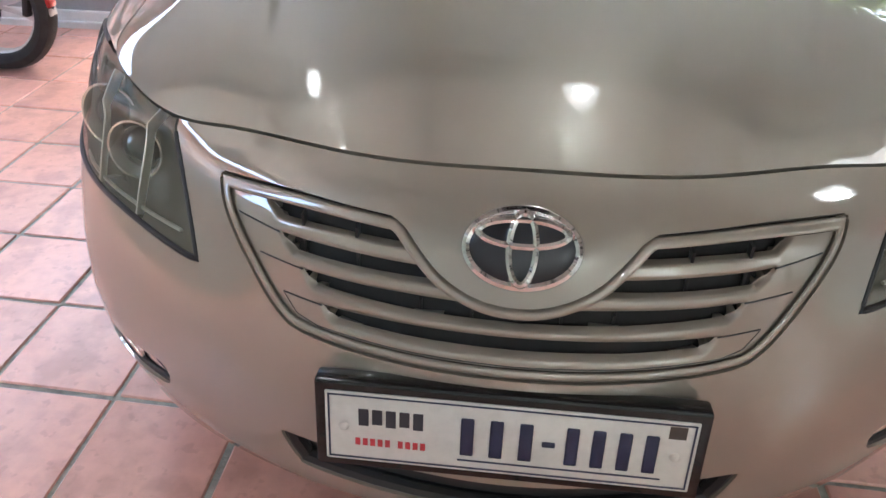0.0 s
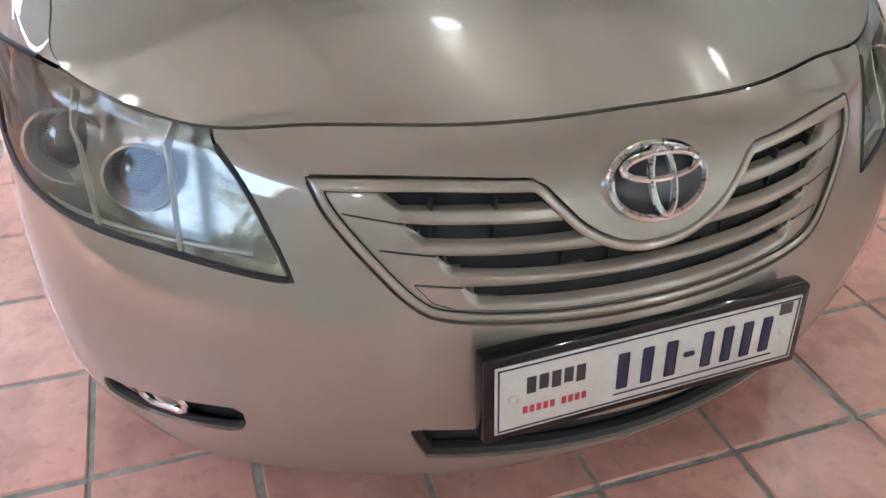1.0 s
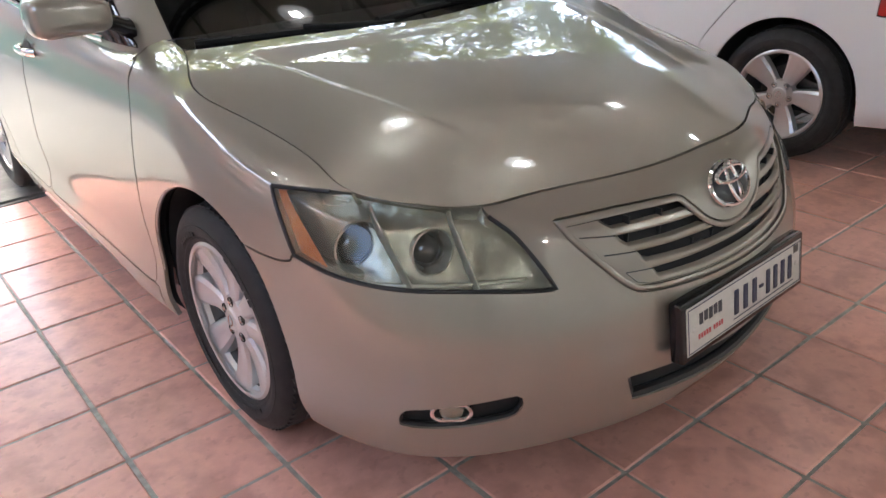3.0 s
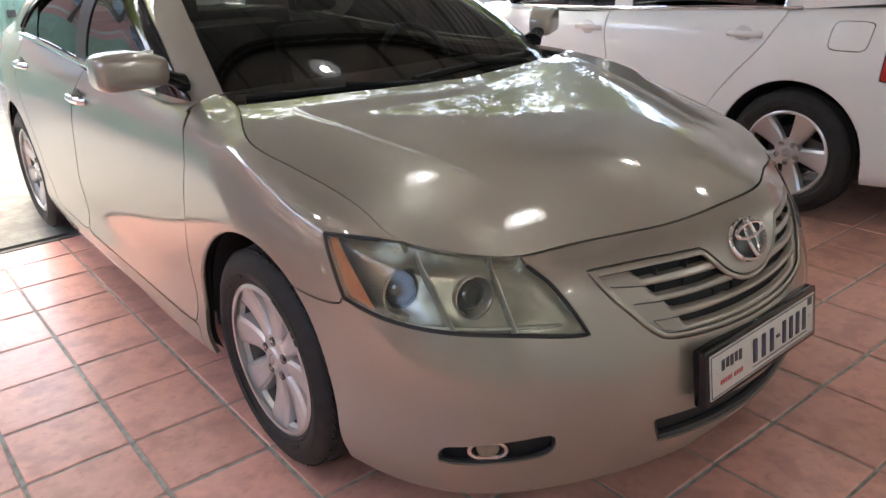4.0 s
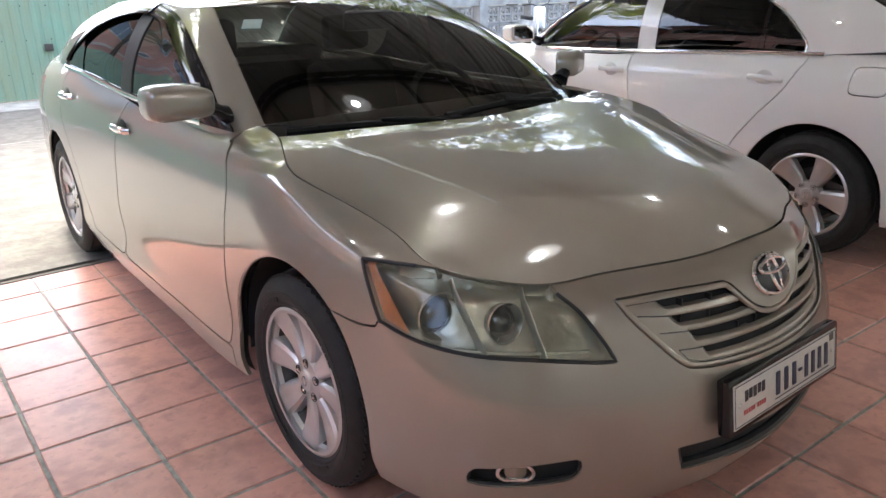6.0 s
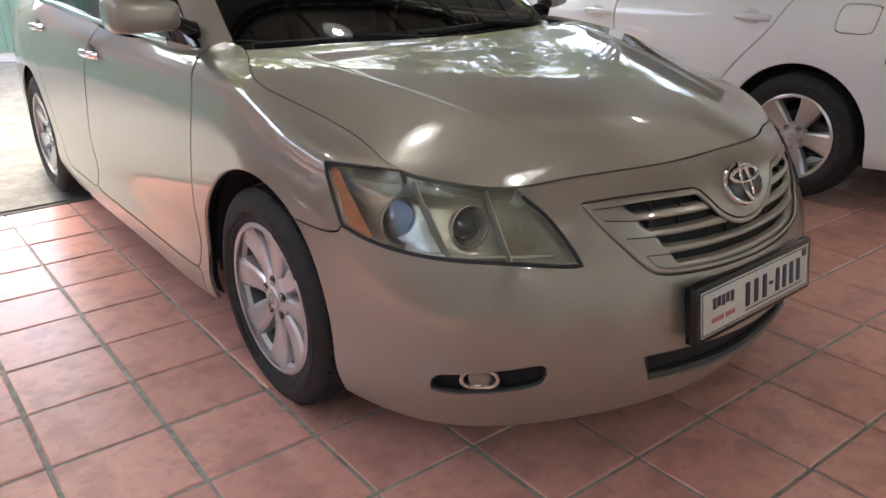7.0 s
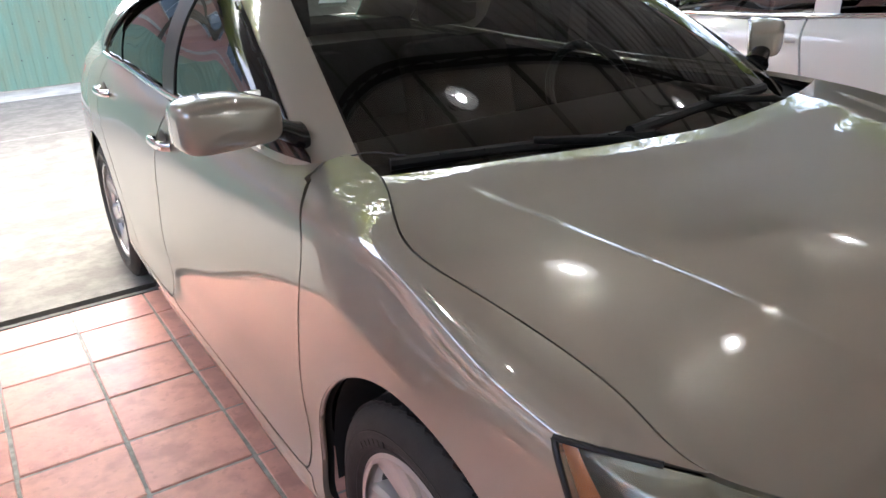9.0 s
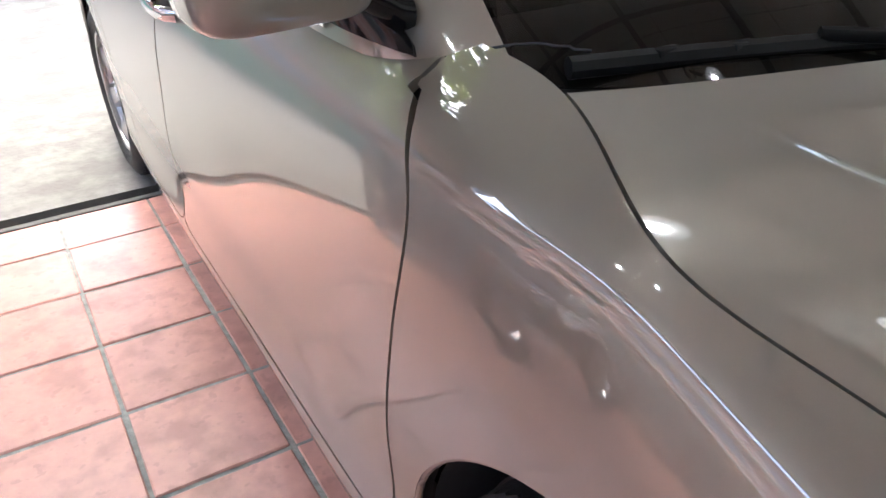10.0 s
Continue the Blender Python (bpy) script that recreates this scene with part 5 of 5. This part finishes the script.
def cowl(car):
    bm = bmesh.new()
    rows = []
    for x in np.linspace(-.73, .73, 40):
        a = abs(x) / .73
        yb = np.interp(a, [0, .5, 1], [1.12, 1.165, 1.32])
        yf = np.interp(a, [0, .48, .88, 1], [1.22, 1.28, 1.42, 1.46])
        rows.append([bm.verts.new((x, yb - .03, .955)), bm.verts.new((x, yb + .02, .952)), bm.verts.new((x, yf, .985))])
    for p, q in zip(rows, rows[1:]):
        for i in range(2):
            bm.faces.new((p[i], q[i], q[i + 1], p[i + 1]))
    bmesh.ops.recalc_face_normals(bm, faces=bm.faces)
    part("cowl", bm, M_BLACK, car, "black plastic cowl")


def trunk_lid(car, paint):
    """The rear deck between the quarters, slightly crowned."""
    bm = bmesh.new()
    rows = []
    for p in top_line(np.linspace(S_AT[11], S_AT[16] - .02, 26)):
        rows.append([bm.verts.new((p[0] * u * .997, p[1], p[2] - .004 + .022 * (1 - u * u))) for u in np.linspace(-1, 1, 21)])
    for a, b in zip(rows, rows[1:]):
        for i in range(20):
            bm.faces.new((a[i], b[i], b[i + 1], a[i + 1]))
    bmesh.ops.recalc_face_normals(bm, faces=bm.faces)
    part("trunk_lid", bm, paint, car)


def fit_wheels(car, wheel, turn=0.0):
    for y in (1.0, 3.745):
        for side in (1, -1):
            ob = copy_thing(wheel, pose(side * .782, y, .333) @ Matrix.Rotation(radians(0 if side > 0 else 180), 4, "Z") @ Matrix.Rotation(y * 1.3 + turn, 4, "X"))
            ob.parent = car
            del ob["category"]


def drop_thing(ob):
    for o in (*ob.children_recursive, ob):
        bpy.data.objects.remove(o)


# ---- the champagne sedan ----
car = empty("sedan_car", "champagne beige metallic four-door sedan parked on red tiles", "car", "parked cars")
shell, lens, cabin, doors = build_body(car, M_PAINT)
grille(car, shell, M_PAINT)
emblem(car, shell)
number_plate(car, Vector((0, .007, .463)), -8)
for side in (1, -1):
    headlight(car, shell, lens, side)
    fog_lamp(car, shell, side)
    wing_mirror(car, side, M_PAINT, side > 0)
    belt_trim(car, cabin, side, M_CHROME)
    flank = cabin.keep(G_AT[2] + .072 - cabin.uv[:, 0])
    sail = flank.keep(by_yz(SAIL)(flank)).moved(.007)
    (sail if side > 0 else sail.mirrored()).object("sail_panel", M_GLOSSBLACK, car, "gloss black corner panel under the mirror", .008)
    window_trim(car, flank, side, M_WIPER, .02, .66, .006, "window_seal")
    rain_visor(car, flank, side, 1.66, 2.52)
    rain_visor(car, flank, side, 2.55, 3.46)
wheel_a = make_wheel("wheel", 8, .224, .050, "grooved black tyre on an eight-spoke silver alloy wheel")
fit_wheels(car, wheel_a)
drop_thing(wheel_a)
for i, side in enumerate((1, -1)):
    door_handle(doors[2 * i], shell, side, 2.44, .895, M_CHROME, .886, M_STEEL)
    door_handle(doors[2 * i + 1], shell, side, 3.40, .935, M_CHROME, .872, M_STEEL)
arch_lips(car, shell, M_PAINT)
trunk_lid(car, M_PAINT)
wheel_wells(car)
interior(car)
cowl(car)
wiper(car, (-.668, 1.385, .996), (-.10, 1.190, .994), (-.10, 1.13, .968))
wiper(car, (-.15, 1.212, 1.006), (.44, 1.292, 1.014), (.46, 1.19, .972))
bm = bmesh.new()
add_box(bm, (-.035, 0, -.035), (.035, .002, .035))
sticker = part("screen_sticker", bm, M_PAPER, car, "pale green square sticker on the windshield")
lean = Vector((-.24, -.336, .911))
sticker.matrix_basis = Matrix.Translation(Vector((-.503, 1.922, 1.302)) + lean * .004) @ lean.to_track_quat("Y", "Z").to_matrix().to_4x4()

for side in (1, -1):
    seam = []
    for t in np.linspace(0, 1, 14):
        y, z = 1.515 - .115 * t, .990 + .016 * t + .012 * math.sin(t * 3.14)
        d = (cabin.co[:, 1] - y) ** 2 + (cabin.co[:, 2] - z) ** 2 + np.where(cabin.co[:, 0] < .3, 9, 0)
        j = np.argsort(d)[:4]
        w = 1 / (d[j] + 1e-6)
        p = (cabin.co[j] * w[:, None]).sum(0) / w.sum()
        seam.append((side * p[0], p[1], p[2]))
    part("pillar_seam", tube(seam, .0022, 6), M_BLACK, car)

# ---- the white sedan ----
white = empty("sedan_car", "white four-door sedan with tinted windows parked beside the other", "car", "parked cars", pose(3.035, 4.79, 0, 0, 0, 180))
wshell, wlens, wcabin, wdoors = build_body(white, M_WHITE, False, TALL_WINDOW, 1.22, M_WHITE)
for side in (1, -1):
    belt_trim(white, wcabin, side, M_CHROME)
    window_trim(white, wcabin, side, M_CHROME, .02, .95, .007, "window_trim", outline=TALL_WINDOW)
wheel_b = make_wheel("wheel", 5, .220, .066, "black tyre on a five-spoke silver alloy wheel")
fit_wheels(white, wheel_b, -.45)
drop_thing(wheel_b)
for i, side in enumerate((1, -1)):
    door_handle(wdoors[2 * i], wshell, side, 2.40, .902, M_WHITE, .893, M_CUP)
    door_handle(wdoors[2 * i + 1], wshell, side, 3.44, .925, M_WHITE, .881, M_CUP)
    ob = wing_mirror(white, side, M_WHITE)
arch_lips(white, wshell, M_WHITE)
trunk_lid(white, M_WHITE)
wheel_wells(white)
interior(white)


# ---- lamps under the roof, with added fill lamps ----
def high_lamp(x, y, z, r, glow_mat):
    """A round lamp, real or added as fill: spun shade, domed diffuser, stem and ceiling cup."""
    root = empty("ceiling_lamp", "round hanging lamp, some added as fill, with a pale shade and bright diffuser", "lamp", "lamps under the roof", pose(x, y, z))
    part("shade", revolve([(.13, .03), (.12, .05), (.05, r * .75), (.0, r), (-.006, r * 1.02), (-.004, r * .95), (.02, r * .62), (.03, r * .5)], "z", 40), M_SHADE, root)
    part("diffuser", revolve([(.05, r * .27), (.012, r * .27), (-.006, r * .25), (-.012, r * .16), (-.014, .0001)], "z", 36), glow_mat, root, "bright round diffuser")
    part("frosted_rim", revolve([(.004, r * .30), (-.004, r * .40), (-.006, r * .86), (.0, r * .94)], "z", 36), M_FROST, root, "frosted outer rim")
    part("stem", rods([((0, 0, .14), (0, 0, ROOF_Z - z - .05), .012)]), M_TRUSS, root)
    part("ceiling_cup", revolve([(ROOF_Z - z - .06, .05), (ROOF_Z - z + .0, .055)], "z", 20), M_TRUSS, root)
    return root


for x, y, z, r in ((.42, 1.90, 3.42, .155), (3.36, 1.86, 3.42, .155), (-2.15, 2.15, 3.42, .10), (-1.85, 1.55, 3.42, .075), (.60, .78, 3.42, .085), (3.95, 1.12, 3.42, .085)):
    high_lamp(x, y, z, r, M_BULB)
# unseen fill lamps, added to brighten the end walls and the car's nose
for x, y, z, r in ((-2.9, -2.2, 3.42, .09), (-2.6, -5.8, 3.42, .12), (1.0, -6.2, 3.42, .18), (4.4, -6.2, 3.42, .24), (8.2, -4.0, 3.42, .24)):
    high_lamp(x, y, z, r, M_BULBFILL)


# ---- motor scooter by the low wall ----
def scooter(m, label):
    """A small step-through motorcycle; its length lies along x, the rear wheel at the origin."""
    root = empty("motorcycle", label, "motorcycle", "motorcycles", m)
    for x in (0, -1.22):
        tyre = part("tyre", revolve([(-.045, .225), (-.055, .255), (-.040, .285), (0, .297), (.040, .285), (.055, .255), (.045, .225), (.03, .215), (-.03, .215), (-.045, .225)], "y", 48), M_RUBBER, root, "black rubber tyre")
        tyre.matrix_basis = pose(x, 0, .297)
        rim = part("rim", revolve([(-.03, .218), (-.034, .228), (-.022, .205), (.022, .205), (.034, .228), (.03, .218)], "y", 48), M_ALLOY, tyre)
        for i in range(3):
            for d in (-.13, .13):
                a = 2 * math.pi * i / 3 + d
                b = 2 * math.pi * i / 3 + d * 2.2
                part("spoke", tube([(.035 * math.cos(a), 0, .035 * math.sin(a)), (.12 * math.cos(a * .5 + b * .5), 0, .12 * math.sin(a * .5 + b * .5)), (.208 * math.cos(b), 0, .208 * math.sin(b))], .014, 8, flat=.7), M_ALLOY, rim)
        part("hub", revolve([(-.06, .0001), (-.06, .04), (.06, .04), (.06, .0001)], "y", 24), M_STEEL, rim)
    part("swing_arm", rods([((0, .085, .297), (-.48, .08, .36), .022), ((0, -.085, .297), (-.48, -.08, .36), .022)]), M_STEEL, root)
    part("shock", rods([((-.05, .10, .33), (-.12, .10, .62), .028), ((-.05, -.10, .33), (-.12, -.10, .62), .028)]), M_CHROME, root)
    part("exhaust", rods([((.10, -.13, .30), (-.42, -.13, .24), .045), ((-.42, -.13, .24), (-.70, -.05, .28), .018)], 14), M_CHROME, root)
    bm = bmesh.new()
    add_box(bm, (-.52, -.13, .52), (.16, .13, .72), .06)
    part("tail_body", bm, M_WHITE, root, "white tail fairing")
    bm = bmesh.new()
    add_box(bm, (-.62, -.13, .70), (.10, .13, .79), .035)
    part("seat", bm, M_BLACK, root, "black padded seat")
    bm = bmesh.new()
    add_box(bm, (.145, -.075, .56), (.20, .075, .66), .02)
    part("tail_light", bm, M_RED, root, "red tail light")
    bm = bmesh.new()
    add_box(bm, (.10, -.055, .30), (.13, .055, .52), .01, pose(0, 0, 0, 0, 14, 0))
    part("mudguard", bm, M_BLACK, root)
    bm = bmesh.new()
    add_box(bm, (.262, -.032, .300), (.300, .032, .345), .008)
    guard = part("splash_guard", tube([(.13, 0, .52), (.20, 0, .46), (.255, 0, .37), (.272, 0, .30)], .030, 8, flat=.35, up=(0, 1, 0)), M_BLACK, root, "black splash guard")
    part("rear_reflector", bm, M_RED, guard, "red rear reflector")
    bm = bmesh.new()
    add_box(bm, (.264, -.028, .262), (.296, .028, .299), .008)
    part("white_reflector", bm, M_PLATE, guard, "white reflector")
    bm = bmesh.new()
    add_box(bm, (-.95, -.10, .26), (-.42, .10, .46), .06)
    part("engine", bm, M_STEEL, root)
    part("frame", tube([(-.45, 0, .60), (-.70, 0, .45), (-.92, 0, .62), (-1.02, 0, .90)], .06, 12, flat=1.3), M_WHITE, root)
    bm = bmesh.new()
    add_box(bm, (-1.08, -.13, .55), (-.95, .13, 1.0), .06)
    part("leg_shield", bm, M_WHITE, root)
    part("fork", rods([((-1.22, .07, .297), (-1.02, .06, .92), .022), ((-1.22, -.07, .297), (-1.02, -.06, .92), .022)]), M_CHROME, root)
    part("handlebar", tube([(-.86, -.33, 1.02), (-.98, -.15, 1.04), (-1.0, 0, .98), (-.98, .15, 1.04), (-.86, .33, 1.02)], .013, 8), M_BLACK, root)
    for s in (-1, 1):
        part("mirror", rods([((-.95, s * .2, 1.05), (-.93, s * .27, 1.22), .007), ((-.935, s * .23, 1.24), (-.925, s * .33, 1.24), .045)]), M_BLACK, root)
    part("stand", rods([((-.50, .08, .30), (-.46, .25, .0), .014)]), M_STEEL, root)
    return root


scooter(pose(-2.40, 2.45, 0, 0, 0, 0), "white and black motorcycle with alloy wheels by a low wall")
scooter(pose(10.4, 11.6, -.02, 0, 0, 60), "white motorcycle parked before a weathered garden wall")


# ---- beyond the yard ----
def tree(x, y, h, spread, seed):
    """A tapered trunk with limbs and a crown of many small leaves in uneven clumps."""
    rng = random.Random(seed)
    root = empty("tree", "leafy green tree behind the yard wall", "tree", "trees beyond the yard", pose(x, y, 0))
    bm = bmesh.new()
    add_rod(bm, (0, 0, -.05), (rng.uniform(-.2, .2), 0, h * .45), .20, 12, .13)
    tips = []
    for i in range(9):
        a = rng.uniform(0, 6.28)
        p = Vector((0, 0, h * rng.uniform(.32, .5)))
        q = Vector((math.cos(a) * spread * rng.uniform(.3, .75), math.sin(a) * spread * rng.uniform(.3, .75), h * rng.uniform(.55, .92)))
        add_rod(bm, p, q, .07, 7, .025)
        tips += [q, p.lerp(q, .7)]
    part("trunk", bm, M_BARK, root)
    verts, faces = [], []
    for q in tips + [Vector((rng.uniform(-1, 1) * spread * .8, rng.uniform(-1, 1) * spread * .8, h * rng.uniform(.5, 1.0))) for _ in range(52)]:
        cr = spread * rng.uniform(.16, .34)
        for _ in range(200):
            d = Vector((rng.gauss(0, 1), rng.gauss(0, 1), rng.gauss(0, .8)))
            c = q + d.normalized() * cr * rng.random() ** .4
            u = Vector((rng.gauss(0, 1), rng.gauss(0, 1), rng.gauss(0, 1))).normalized()
            v = u.orthogonal().normalized()
            s = rng.uniform(.13, .25)
            k = len(verts)
            verts += [c - u * s, c + v * s * .45, c + u * s, c - v * s * .45]
            faces.append((k, k + 1, k + 2, k + 3))
    me = bpy.data.meshes.new("crown")
    me.from_pydata(verts, [], faces)
    me.materials.append(M_LEAF)
    crown = new("crown", me)
    crown.parent = root
    tagged(crown, kind="stuff")
    return root


for k, (x, y, h, s) in enumerate(((2.5, 16.0, 14.0, 4.4), (9.0, 18.0, 14.5, 4.6), (15.0, 17.0, 14.0, 4.4), (20.0, 14.5, 13.5, 4.4), (24.5, 9.0, 12.0, 4.2), (-4.0, 16.5, 14.0, 4.4))):
    tree(x, y, h, s, 20 + k)


def house(name, label, m, w, d, storeys, mat, balconies):
    """A plastered house: walls with real window openings, panes, sills, balconies with rails and a tiled roof."""
    root = empty(name, label, "house", "", m)
    hh = 3.1
    bay = w / 4
    for s in range(storeys):
        z = s * hh
        bm = bmesh.new()
        add_box(bm, (0, 0, z), (w, .25, z + .9))
        add_box(bm, (0, 0, z + 2.3), (w, .25, z + hh))
        for i in range(5):
            a = max(0, i * bay - .45)
            add_box(bm, (a, 0, z + .9), (min(w, i * bay + .45), .25, z + 2.3))
        add_box(bm, (0, .25, z), (.25, d, z + hh))
        add_box(bm, (w - .25, .25, z), (w, d, z + hh))
        add_box(bm, (0, d - .25, z), (w, d, z + hh))
        part("wall", bm, mat, root, smooth=False)
        part("storey_band", boxes([((-.06, -.06, z + hh - .18), (w + .06, .0, z + hh))]), M_CREAM, root)
        for i in range(4):
            x0, x1 = i * bay + .45, (i + 1) * bay - .45
            win = part("window", boxes([((x0, .10, z + .9), (x1, .14, z + .96)), ((x0, .10, z + 2.24), (x1, .14, z + 2.3)), ((x0, .10, z + .9), (x0 + .06, .14, z + 2.3)), ((x1 - .06, .10, z + .9), (x1, .14, z + 2.3)),
                                        (((x0 + x1) / 2 - .03, .10, z + .9), ((x0 + x1) / 2 + .03, .14, z + 2.3))]), M_WALLWHITE, root)
            part("pane", boxes([((x0 + .05, .115, z + .95), (x1 - .05, .125, z + 2.25))]), M_SIDEGLASS, win)
            part("sill", boxes([((x0 - .08, -.10, z + .84), (x1 + .08, .02, z + .90))]), M_CREAM, win)
        if balconies and s:
            bal = part("balcony", boxes([((w * .08, -1.1, z - .12), (w * .55, 0, z + .05))]), M_CREAM, root)
            n = 22
            bm = bmesh.new()
            for i in range(n + 1):
                xx = w * .08 + (w * .47) * i / n
                add_rod(bm, (xx, -1.05, z + .05), (xx, -1.05, z + 1.0), .014, 6)
            add_box(bm, (w * .08, -1.08, z + 1.0), (w * .55, -1.02, z + 1.06))
            part("railing", bm, M_WALLWHITE, bal)
    top = storeys * hh
    bm = bmesh.new()
    pts = [(-.6, -.9, top), (w + .6, -.9, top), (w + .6, d + .6, top), (-.6, d + .6, top), (w * .2, d / 2, top + 2.2), (w * .8, d / 2, top + 2.2)]
    v = [bm.verts.new(p) for p in pts]
    for f in ((0, 1, 5, 4), (1, 2, 5), (2, 3, 4, 5), (3, 0, 4), (3, 2, 1, 0)):
        bm.faces.new([v[i] for i in f])
    bmesh.ops.recalc_face_normals(bm, faces=bm.faces)
    roof_ob = part("roof", bm, M_ROOFTILE, root, smooth=False)
    return root


house("house", "pink plastered house with balconies and a red tiled roof", pose(-14.5, 15.0, 0, 0, 0, 10), 13.0, 9.0, 3, M_PINK, True)
house("house", "cream plastered house with a red roof behind trees", pose(10.0, 25.0, 0, 0, 0, -14), 14.0, 9.0, 3, M_CREAM, False)
house("house", "pink plastered house across the yard", pose(-12.5, -2.5, 0, 0, 0, 88), 16.0, 9.0, 3, M_PINK, True)

lay_tiles()
